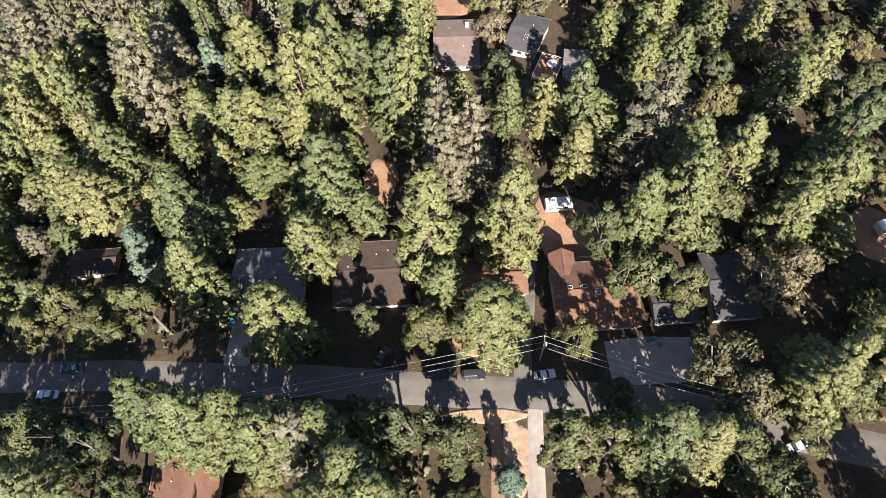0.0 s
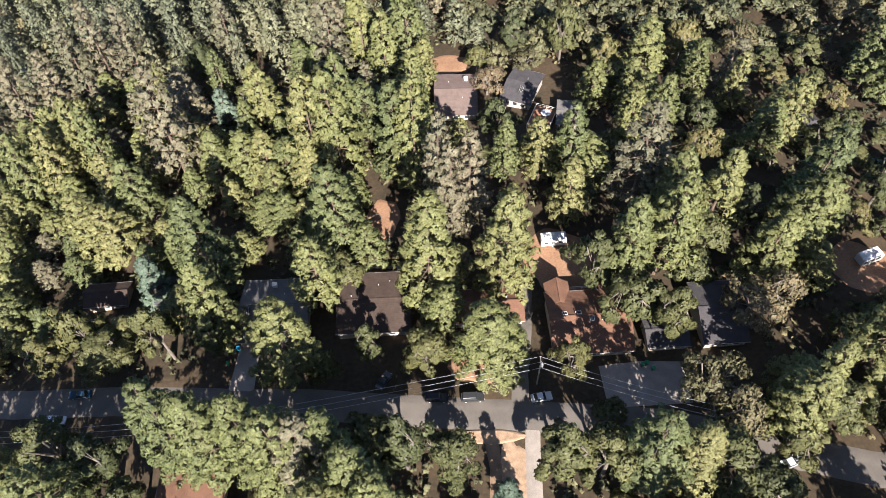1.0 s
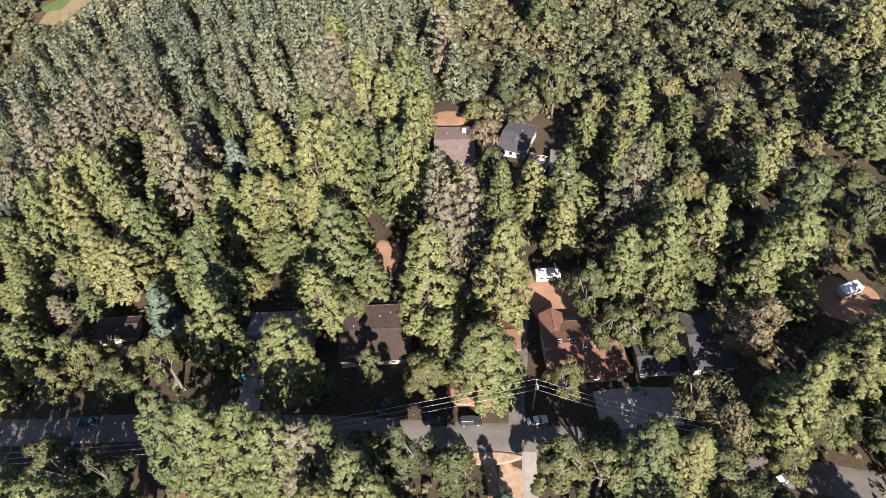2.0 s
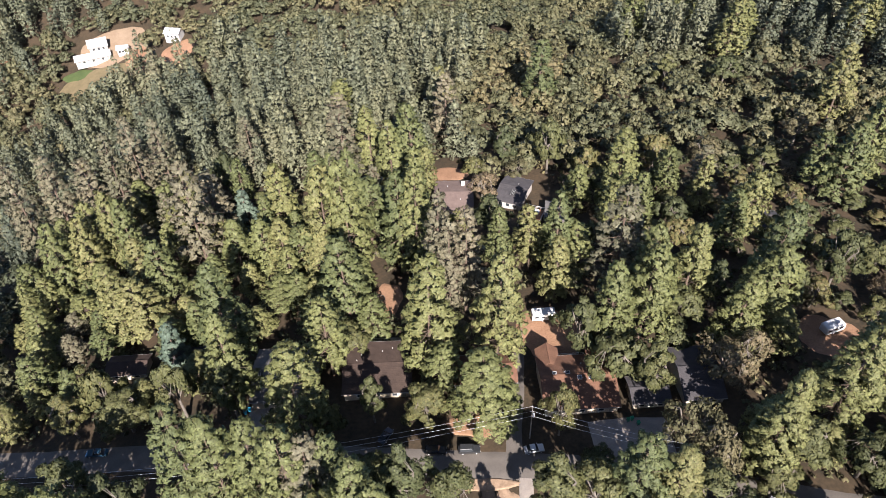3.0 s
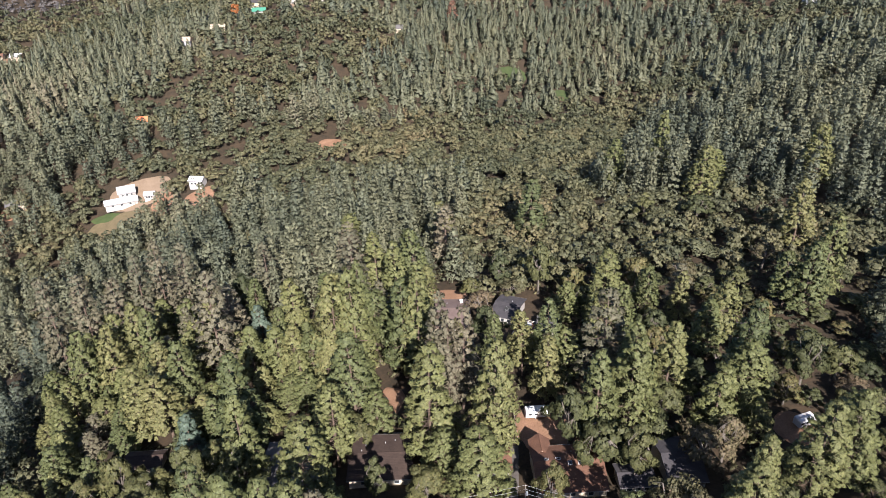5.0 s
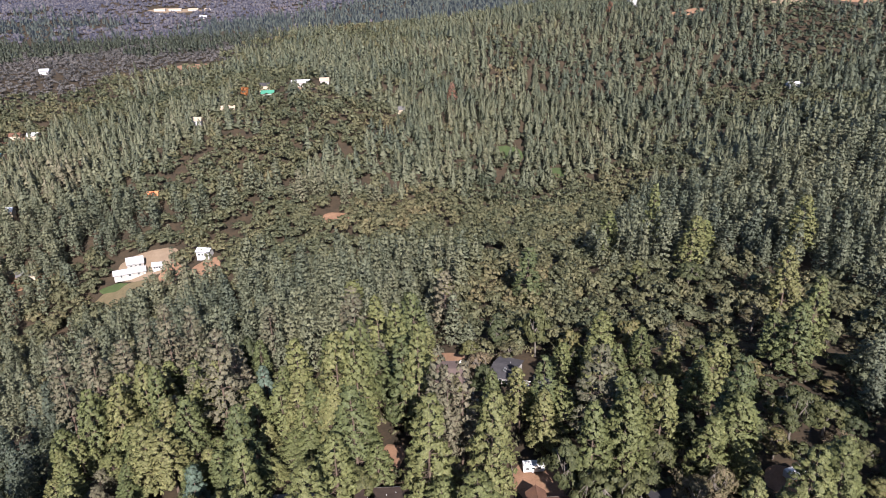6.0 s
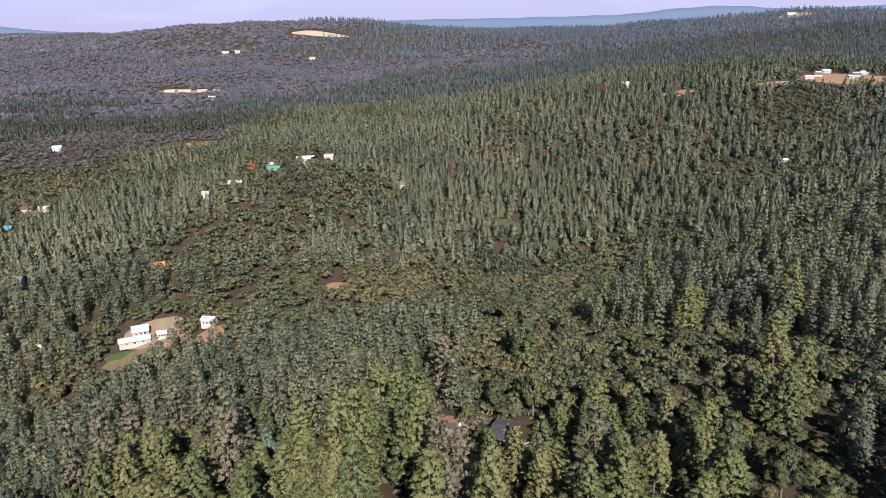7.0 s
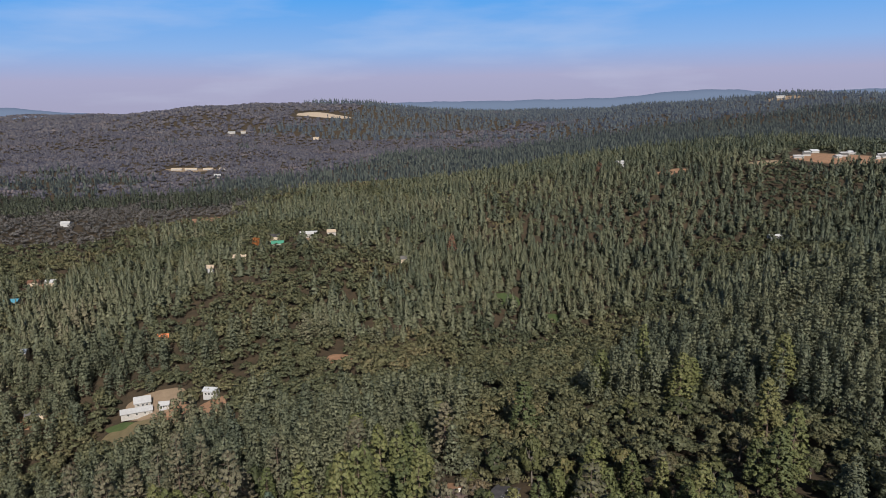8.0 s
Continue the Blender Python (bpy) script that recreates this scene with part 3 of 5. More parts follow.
fill = random.Random(9)
for x, y in scatter(3, 7.4, lambda y: 92 + max(0, y) * 0.3, 4, 160):
    near = min((math.hypot(x - a, y - b) - 0.75 * r for a, b, r in standing))
    if near < 1.3 or fill.random() < 0.16:
        continue
    if near < 2.4:
        stand("s", x, y, high=fill.uniform(2.5, 6))
        continue
    wooded = noise.noise((x * 0.018, y * 0.018, 1.7)) + (0.25 if x < 0 and y > 60 else -0.18) + 0.1 * (y > 110)
    roll = fill.random()
    if wooded + fill.uniform(-0.25, 0.25) > 0:
        stand("w" if roll < 0.15 else "p", x, y, high=fill.uniform(10, 18) + 5 * (y > 120) + 9 * (y < 26), radius=fill.uniform(2.6, 4.2))
    else:
        stand("b" if roll < 0.10 else "o", x, y, high=fill.uniform(6, 12.5), radius=fill.uniform(3.2, 5.4))
for source in sum(pines + oaks, []) + rust_pines + maples + pale_pines + firs + brown_oaks + bushes:
    for ob in (*source.children, source):
        bpy.data.objects.remove(ob)


# ---- the woods beyond, too many to count ----
def bough_pattern(seed, tiers, sides, height, radius, low=0.08):
    """A conifer for the woods: a slim cone of drooping boughs, each a piece of its own. Vertices, triangles, rounded normals."""
    rng = np.random.default_rng(seed)
    verts, soft = [], []
    step = height * (1 - low) / tiers
    for k in range(tiers):
        g = (k + rng.random() * 0.5) / tiers
        z = height * (low + (1 - low) * g)
        r = radius * (1 - g) ** 0.85 * (0.7 + 0.3 * min(1, 4 * g + 0.2)) + 0.15
        n = max(4, round(sides * (1 - 0.4 * g)))
        turn = rng.random() * 6
        for s in range(n):
            a = turn + 2 * math.pi * (s + rng.uniform(-0.35, 0.35)) / n
            lump = noise.noise((math.cos(a) * 1.5 + seed * 3.1, math.sin(a) * 1.5, g * 4.5))
            q = r * (0.88 + 0.55 * lump + rng.uniform(-0.15, 0.2))
            half = math.pi / n * rng.uniform(0.75, 1.25)
            top, inner = z + step * rng.uniform(0.2, 1.5) + 0.15 * r, rng.uniform(0.1, 0.55) * q
            sag_a, sag_b = rng.uniform(-0.9, 1.0) * step, rng.uniform(-0.9, 1.0) * step
            b = a + rng.uniform(-0.6, 0.6)
            verts += [(inner * math.cos(b), inner * math.sin(b), top), (q * math.cos(a - half), q * math.sin(a - half), z - sag_a), (q * math.cos(a + half), q * math.sin(a + half), z - sag_b)]
            wob = rng.normal(size=3) * 0.22
            for u, up in ((a, 0.75), (a - half * 1.2, 0.2), (a + half * 1.2, 0.2)):
                soft.append((math.cos(u) + wob[0], math.sin(u) + wob[1], up + wob[2]))
    return np.array(verts), np.arange(len(verts)).reshape(-1, 3), unit(np.array(soft))


def woods(name, places, patterns, mat, label, seed, tall=(0.75, 1.2), wide=(0.85, 1.15), tint_shade=0.0):
    """Many trees in one mesh, each a turned and scaled copy of one of the patterns, with a tint of its own."""
    rng = np.random.default_rng(seed)
    which = rng.integers(0, len(patterns), len(places))
    all_v, all_t, all_c, all_n, base = [], [], [], [], 0
    for k, (v, t, soft) in enumerate(patterns):
        p = places[which == k]
        if not len(p):
            continue
        n = len(p)
        a = rng.random(n) * 6.3
        ca, sa = np.cos(a)[:, None], np.sin(a)[:, None]
        w, h = rng.uniform(*wide, (n, 1)), rng.uniform(*tall, (n, 1))
        x = (v[None, :, 0] * ca - v[None, :, 1] * sa) * w + p[:, :1]
        y = (v[None, :, 0] * sa + v[None, :, 1] * ca) * w + p[:, 1:2]
        z = v[None, :, 2] * h + heights(p[:, 0], p[:, 1])[:, None]
        all_v.append(np.stack([x, y, z], -1).reshape(-1, 3))
        all_n.append(np.stack([soft[None, :, 0] * ca - soft[None, :, 1] * sa, soft[None, :, 0] * sa + soft[None, :, 1] * ca, np.broadcast_to(soft[None, :, 2], x.shape)], -1).reshape(-1, 3))
        all_t.append((t[None] + (base + np.arange(n) * len(v))[:, None, None]).reshape(-1, 3))
        patch = np.array([0.5 + 0.9 * noise.noise((q[0] * 0.011, q[1] * 0.011, seed)) for q in p])
        # Tint falls eastward and by the last argument, painting in shade and darker trees.
        all_c.append(np.repeat(np.clip(0.55 * patch + 0.45 * rng.random(n) - 0.0007 * np.clip(p[:, 0], 0, 450) - tint_shade, 0, 1), len(v)))
        base += n * len(v)
    me = tri_mesh(name, np.concatenate(all_v), np.concatenate(all_t), mat, np.concatenate(all_c), np.concatenate(all_n))
    return tagged(new(name, me), label, "woods", kind="stuff")


# Stands of one kind: x, y, reach along x and y, pine (+) or oak (-).
STANDS = [
    (35, 375, 75, 70, -1.2), (90, 450, 50, 40, -0.8), (-90, 365, 75, 45, -0.9), (-190, 455, 60, 40, -0.6), (31, 287, 30, 45, -0.5), (45, 190, 30, 45, -0.9),
    (75, 205, 35, 30, -0.8), (113, 212, 40, 30, -0.9), (120, 160, 40, 25, -0.8), (170, 505, 50, 35, -0.9), (300, 650, 60, 70, -0.9), (-100, 560, 40, 40, -0.8), (-460, 690, 90, 40, -1.0), (-260, 555, 45, 50, 0.3),
    (-340, 500, 90, 80, 0.8), (-270, 400, 70, 50, 0.8), (-45, 520, 60, 90, 0.7), (60, 690, 160, 90, 0.6), (170, 380, 55, 60, 1.0), (240, 320, 60, 70, 0.9), (-130, 250, 60, 50, 0.4), (-60, 195, 50, 40, 0.8), (-40, 270, 40, 40, 0.5),
    (200, 900, 300, 160, 0.45), (-150, 780, 150, 100, 0.45), (420, 800, 90, 60, -0.5), (100, 850, 60, 40, -0.4), (140, 560, 60, 50, 0.3), (230, 480, 60, 50, 0.4),
]


def split(places, seed, share, gaps=False):
    """Parts the places into pine and oak stands."""
    rng = np.random.default_rng(seed)
    n = np.array([0.0005 * x + 0.7 * noise.noise((x * 0.008, y * 0.008, 4.2)) + 0.4 * noise.noise((x * 0.025, y * 0.025, 2.2)) for x, y in places])
    for sx, sy, rx, ry, weight in STANDS:
        n += weight * np.exp(-(((places[:, 0] - sx) / rx) ** 2 + ((places[:, 1] - sy) / ry) ** 2))
    pine = n + rng.uniform(-0.34, 0.34, len(places)) > share
    gap = np.array([noise.noise((x * 0.03, y * 0.03, 8.1)) for x, y in places]) > 0.36
    if gaps:
        open_floor = gap & (rng.random(len(places)) < 0.55) | (rng.random(len(places)) < 0.08)
        pine &= ~gap
        return places[pine & ~open_floor], places[~pine & ~open_floor]
    return places[pine], places[~pine]


def reach(y):
    return 25 + 0.63 * (y + 100)


def woods_edge(y):
    """How far west the green woods reach; past that the slopes of the valley carry grey scrub."""
    return np.interp(y, (700, 734, 926, 1280, 1620, 2180, 2450, 2900), (-560, -534, -305, -285, -261, 64, 600, 900))


behind = scatter(26, 10.5, lambda y: 150, -190, 2)
behind_p, behind_o = split(behind, 7, -0.05)
near = scatter(21, 8.0, reach, 160, 430)
near = near[np.array([min(math.hypot(x - a, y - b) - r for a, b, r in standing) for x, y in near]) > 1.0]
near_p, near_o = split(near, 1, 0.04, True)
side = scatter(22, 8.2, lambda y: 160, -10, 160)
side = side[np.abs(side[:, 0]) > 92 + 0.3 * np.maximum(side[:, 1], 0)]
side = side[np.array([min(math.hypot(x - a, y - b) - r for a, b, r in standing) for x, y in side]) > 1.0]
side_p, side_o = split(side, 2, -0.05)
close_p = near_p[near_p[:, 1] < 270]
# Tint lowered 0.4 here to stand in for shade from taller trees south.
woods("pine_wood", side_p, [pine_kind(101 + k, height=24, radius=(3.7, 4.2, 4.6, 4.0)[k], low=0.12, whorls=15, bushy=1.15, pieces=6, size=0.9, raw=True) for k in range(4)], m_pine_far, "green pines beside the village, darkened to stand for shade", 29, (0.45, 1.15), (0.7, 1.15), 0.4)
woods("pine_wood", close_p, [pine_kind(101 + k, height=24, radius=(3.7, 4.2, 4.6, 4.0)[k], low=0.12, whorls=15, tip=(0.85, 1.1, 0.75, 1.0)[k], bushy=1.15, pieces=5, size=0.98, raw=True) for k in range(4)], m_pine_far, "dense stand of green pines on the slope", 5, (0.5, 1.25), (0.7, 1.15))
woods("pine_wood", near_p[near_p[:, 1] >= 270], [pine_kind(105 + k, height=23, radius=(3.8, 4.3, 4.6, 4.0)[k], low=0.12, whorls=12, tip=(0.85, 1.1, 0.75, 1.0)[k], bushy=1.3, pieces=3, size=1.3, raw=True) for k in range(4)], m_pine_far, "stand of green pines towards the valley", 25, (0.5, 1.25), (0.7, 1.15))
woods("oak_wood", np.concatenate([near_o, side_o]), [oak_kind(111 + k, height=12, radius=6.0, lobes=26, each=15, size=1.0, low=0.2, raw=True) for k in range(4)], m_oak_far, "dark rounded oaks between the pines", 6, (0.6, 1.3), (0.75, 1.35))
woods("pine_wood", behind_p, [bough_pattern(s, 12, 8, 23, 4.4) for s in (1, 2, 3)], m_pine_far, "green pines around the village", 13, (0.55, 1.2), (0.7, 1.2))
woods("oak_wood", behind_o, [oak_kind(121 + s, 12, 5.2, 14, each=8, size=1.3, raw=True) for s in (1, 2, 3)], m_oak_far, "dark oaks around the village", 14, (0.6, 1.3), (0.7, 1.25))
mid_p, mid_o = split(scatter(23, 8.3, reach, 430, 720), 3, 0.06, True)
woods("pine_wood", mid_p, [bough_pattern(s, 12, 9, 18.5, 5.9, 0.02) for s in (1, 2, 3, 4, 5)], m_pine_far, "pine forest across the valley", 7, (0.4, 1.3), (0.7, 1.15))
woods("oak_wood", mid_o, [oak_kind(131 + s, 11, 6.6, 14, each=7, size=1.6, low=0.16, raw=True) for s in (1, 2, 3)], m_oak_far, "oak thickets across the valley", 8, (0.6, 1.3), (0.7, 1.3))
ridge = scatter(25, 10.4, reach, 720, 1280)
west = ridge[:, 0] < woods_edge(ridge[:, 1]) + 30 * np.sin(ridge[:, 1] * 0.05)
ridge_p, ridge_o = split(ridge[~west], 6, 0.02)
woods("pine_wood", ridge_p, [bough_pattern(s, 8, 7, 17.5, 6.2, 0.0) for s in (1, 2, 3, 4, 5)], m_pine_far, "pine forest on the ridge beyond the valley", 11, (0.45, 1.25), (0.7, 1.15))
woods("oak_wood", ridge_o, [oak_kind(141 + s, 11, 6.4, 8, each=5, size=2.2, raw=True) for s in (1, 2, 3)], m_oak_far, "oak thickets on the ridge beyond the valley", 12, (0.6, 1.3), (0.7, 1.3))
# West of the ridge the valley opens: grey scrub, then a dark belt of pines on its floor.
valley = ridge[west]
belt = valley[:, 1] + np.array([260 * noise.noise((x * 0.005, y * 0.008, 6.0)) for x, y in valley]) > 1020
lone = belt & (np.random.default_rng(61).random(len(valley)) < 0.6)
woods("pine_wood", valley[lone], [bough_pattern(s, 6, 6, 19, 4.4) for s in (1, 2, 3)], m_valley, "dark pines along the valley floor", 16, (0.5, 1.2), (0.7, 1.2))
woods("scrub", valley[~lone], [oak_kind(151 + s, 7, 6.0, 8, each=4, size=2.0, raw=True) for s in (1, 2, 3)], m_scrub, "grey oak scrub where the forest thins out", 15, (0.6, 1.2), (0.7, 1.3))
# The backdrop hills.
hills = scatter(24, 17, reach, 1280, 2500)
green = hills[:, 0] > woods_edge(hills[:, 1]) + np.array([220 * noise.noise((x * 0.003, y * 0.003, 3.0)) for x, y in hills])
dark = np.array([noise.noise((x * 0.004, y * 0.007, 9.0)) + 0.45 * noise.noise((x * 0.02, y * 0.02, 5.0)) for x, y in hills])
pines_there = np.where(green, dark > -0.55, dark - np.clip((hills[:, 1] - 1450) / 700, 0, 0.6) > 0.05)
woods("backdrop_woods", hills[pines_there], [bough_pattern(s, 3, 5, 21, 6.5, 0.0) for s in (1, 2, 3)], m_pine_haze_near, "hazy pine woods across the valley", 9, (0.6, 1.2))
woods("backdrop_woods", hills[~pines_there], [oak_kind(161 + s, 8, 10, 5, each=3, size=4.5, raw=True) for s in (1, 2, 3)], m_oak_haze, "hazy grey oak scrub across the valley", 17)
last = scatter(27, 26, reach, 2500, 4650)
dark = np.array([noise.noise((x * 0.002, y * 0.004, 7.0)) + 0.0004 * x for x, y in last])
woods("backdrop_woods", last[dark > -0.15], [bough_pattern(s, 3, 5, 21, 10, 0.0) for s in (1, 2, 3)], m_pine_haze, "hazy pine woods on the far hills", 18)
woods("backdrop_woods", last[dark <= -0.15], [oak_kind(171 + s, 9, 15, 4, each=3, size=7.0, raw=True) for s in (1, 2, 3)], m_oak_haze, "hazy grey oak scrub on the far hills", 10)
# A blue mountain range on the horizon, past the hills: its height, and the place, width and rise of its peaks.
RANGE_Z = 130
RANGE_PEAKS = [(1690, 430, 45), (2950, 700, 33), (-1950, 900, -45), (-2950, 300, 25)]


def far_range():
    xs = np.linspace(-3600, 3600, 261)
    crest = RANGE_Z + sum(a * np.exp(-(((xs - c) / w) ** 2)) for c, w, a in RANGE_PEAKS) + np.array([7 * noise.noise((x * 0.006, 0, 2)) + 3 * noise.noise((x * 0.03, 0, 5)) for x in xs])
    verts = [(x, 4700 + 35 * k, z * f) for k, f in ((0, 0.3), (1, 0.75), (2, 1.0), (3, 0.4)) for x, z in zip(xs, crest)]
    n = len(xs)
    faces = [(r * n + k, r * n + k + 1, (r + 1) * n + k + 1, (r + 1) * n + k) for r in range(3) for k in range(n - 1)]
    m, nodes, links, b = material("hazy_range_glow", 1.0)
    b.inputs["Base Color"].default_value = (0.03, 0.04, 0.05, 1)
    # The range's blue is a glow painted in for the haze before it.
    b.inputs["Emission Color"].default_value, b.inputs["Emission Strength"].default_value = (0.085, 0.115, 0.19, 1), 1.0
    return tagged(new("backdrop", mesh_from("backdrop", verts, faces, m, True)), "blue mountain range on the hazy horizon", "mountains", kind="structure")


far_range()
# Shrubs and saplings that cover the forest floor.
brush = scatter(28, 4.4, lambda y: 95 + 0.42 * max(0, y), 0, 330)
brush = brush[np.array([noise.noise((x * 0.05, y * 0.05, 1.0)) for x, y in brush]) > -0.25]
woods("undergrowth", brush, [oak_kind(181 + s, 2.6, 2.0, 5, each=4, size=0.75, low=0.1, raw=True) for s in (1, 2, 3)], m_oak_far, "low green shrubs and saplings on the forest floor", 19, (0.4, 1.3), (0.6, 1.4))


# ---- houses and sheds ----
def boxes(name, parts, mat, bevel=0.0):
    """One mesh of boxes, each given as (x0, x1, y0, y1, z0, z1)."""
    bm = bmesh.new()
    for x0, x1, y0, y1, z0, z1 in parts:
        m = Matrix.Translation(((x0 + x1) / 2, (y0 + y1) / 2, (z0 + z1) / 2)) @ Matrix.Diagonal((x1 - x0, y1 - y0, z1 - z0, 1))
        bmesh.ops.create_cube(bm, size=1, matrix=m)
    if bevel:
        bmesh.ops.bevel(bm, geom=bm.edges[:], offset=bevel, segments=1, affect="EDGES")
    me = bpy.data.meshes.new(name)
    bm.to_mesh(me)
    bm.free()
    me.materials.append(mat)
    return me


def tube(name, a, b, r0, r1, mat, sides=10):
    verts, faces = [], []
    limb(verts, faces, a, b, r0, r1, sides)
    n = len(verts)
    faces += [tuple(range(sides - 1, -1, -1)), tuple(range(n - sides, n))]
    return mesh_from(name, verts, faces, mat)


m_glass, _gn, _gl, _gb = material("window_glass", 0.08)
_gb.inputs["Base Color"].default_value, _gb.inputs["Specular IOR Level"].default_value = (0.03, 0.035, 0.04, 1), 0.6
m_trim = surface("trim_paint", (0.52, 0.50, 0.46), (0.68, 0.66, 0.62), 0.9, 0.6, bump=0.05)
m_gutter = surface("gutter_metal", (0.16, 0.15, 0.14), (0.25, 0.235, 0.22), 0.9, 0.6, bump=0.05)
m_wood = surface("deck_wood", (0.16, 0.075, 0.045), (0.27, 0.14, 0.085), 0.8, 0.8, fine=8)
m_grey_wood = surface("grey_wood", (0.17, 0.15, 0.13), (0.30, 0.27, 0.24), 0.8, 0.85, fine=8)
m_rubber = surface("rubber", (0.015, 0.015, 0.015), (0.03, 0.03, 0.03), 3, 0.8, bump=0.1)
m_black = surface("black_metal", (0.02, 0.02, 0.02), (0.05, 0.05, 0.05), 2, 0.5, bump=0.05)
m_pale_wall = surface("pale_wall", (0.28, 0.265, 0.25), (0.38, 0.36, 0.34), 0.5)
m_dull_white = surface("dull_white_roof", (0.30, 0.30, 0.31), (0.40, 0.40, 0.40), 0.5, 0.6, bump=0.05)
m_tan_roof = surface("tan_roof", (0.30, 0.24, 0.18), (0.42, 0.34, 0.26), 0.4, 0.9)
m_blue_roof = surface("blue_metal_roof", (0.05, 0.17, 0.24), (0.08, 0.25, 0.33), 0.4, 0.5)
m_green_roof = surface("green_metal_roof", (0.04, 0.16, 0.11), (0.07, 0.24, 0.16), 0.4, 0.5)
m_orange_roof = surface("orange_roof", (0.40, 0.13, 0.06), (0.55, 0.20, 0.09), 0.4, 0.9)


def slope_mesh(w, run, rise, thick, mat, courses):
    """One roof slope, w along the ridge, with stepped shingle courses; its ridge lies along x at the origin, falling to -y."""
    line = [(0.0, 0.0)]
    for k in range(1, courses + 1):
        f = k / courses
        line += [(-run * f, -rise * f + 0.035), (-run * f, -rise * f)]
    line += [(-run, -rise - thick), (0.0, -thick)]
    n = len(line)
    verts = [(x, y, z) for x in (-w / 2, w / 2) for y, z in line]
    faces = [(k, (k + 1) % n, n + (k + 1) % n, n + k) for k in range(n)] + [tuple(range(n - 1, -1, -1)), tuple(range(n, 2 * n))]
    return mesh_from("roof_slope", verts, faces, mat)


def gable_block(top, x, y, w, d, wall_h, rise, mats, turn=0.0, eave=0.55, base=0.0, detail=True):
    """Walls, two roof slopes and a ridge cap on a rectangle round x, y; the ridge runs along its own x."""
    wall_m, roof_m = mats
    holder = pose(x, y, base, 0, 0, turn)
    h, e = wall_h, wall_h + rise
    t = 0.2
    verts, faces = [], []
    for sx in (-1, 1):
        for a in (0, t):
            xx = sx * (w / 2 - a)
            b = len(verts)
            verts += [(xx, -d / 2 + a, -1.5), (xx, d / 2 - a, -1.5), (xx, d / 2 - a, h), (xx, 0, e - 0.12), (xx, -d / 2 + a, h)]
            faces.append((b, b + 1, b + 2, b + 3, b + 4))
    faces += [(0, 10, 14, 4), (1, 11, 12, 2), (5, 15, 19, 9), (6, 16, 17, 7)]
    walls = part("wall", mesh_from("wall", verts, faces, wall_m), top)
    walls.matrix_local = holder
    run = d / 2 + eave
    drop = rise * run / (d / 2)
    courses = max(6, int(math.hypot(run, drop) / 0.45)) if detail else 3
    slope = slope_mesh(w + 2 * eave, run, drop, 0.16, roof_m, courses)
    for flip in (0, 180):
        s = part("roof_slope", slope, top)
        s.matrix_local = holder @ pose(0, 0, e + 0.1, 0, 0, flip)
    cap = part("ridge_cap", boxes("ridge_cap", [(-w / 2 - eave, w / 2 + eave, -0.16, 0.16, -0.05, 0.05)], roof_m, 0.02), top)
    cap.matrix_local = holder @ pose(0, 0, e + 0.15)
    if detail:
        for k, (sy, n) in enumerate(((-1, 3), (1, 2))):
            for q in range(n):
                win = part("window", boxes("window", [(-0.72, -0.6, -0.06, 0.06, -0.6, 0.6), (0.6, 0.72, -0.06, 0.06, -0.6, 0.6), (-0.72, 0.72, -0.06, 0.06, 0.6, 0.72), (-0.72, 0.72, -0.08, 0.08, -0.72, -0.6)], m_trim), top)
                win.matrix_local = holder @ pose((q + 0.5) / n * w * 0.8 - w * 0.4, sy * (d / 2 + 0.02), h * 0.58)
                part("pane", boxes("pane", [(-0.6, 0.6, -0.03, 0.03, -0.6, 0.6)], m_glass), win)
        door = part("door", boxes("door", [(-0.45, 0.45, -0.05, 0.05, 0, 2.05)], m_grey_wood, 0.02), top, "weathered wooden door")
        door.matrix_local = holder @ pose(w * 0.44 - 0.5, -(d / 2 + 0.02), 0.05)
        part("door_handle", boxes("door_handle", [(0.30, 0.38, -0.11, -0.05, 0.98, 1.06)], m_black), door)
        for sy in (-1, 1):
            gutter = part("gutter", boxes("gutter", [(-w / 2 - eave, w / 2 + eave, -0.07, 0.07, -0.07, 0.05)], m_gutter, 0.02), top)
            gutter.matrix_local = holder @ pose(0, sy * (run + 0.06), e + 0.05 - drop)
    return holder, e, drop / run


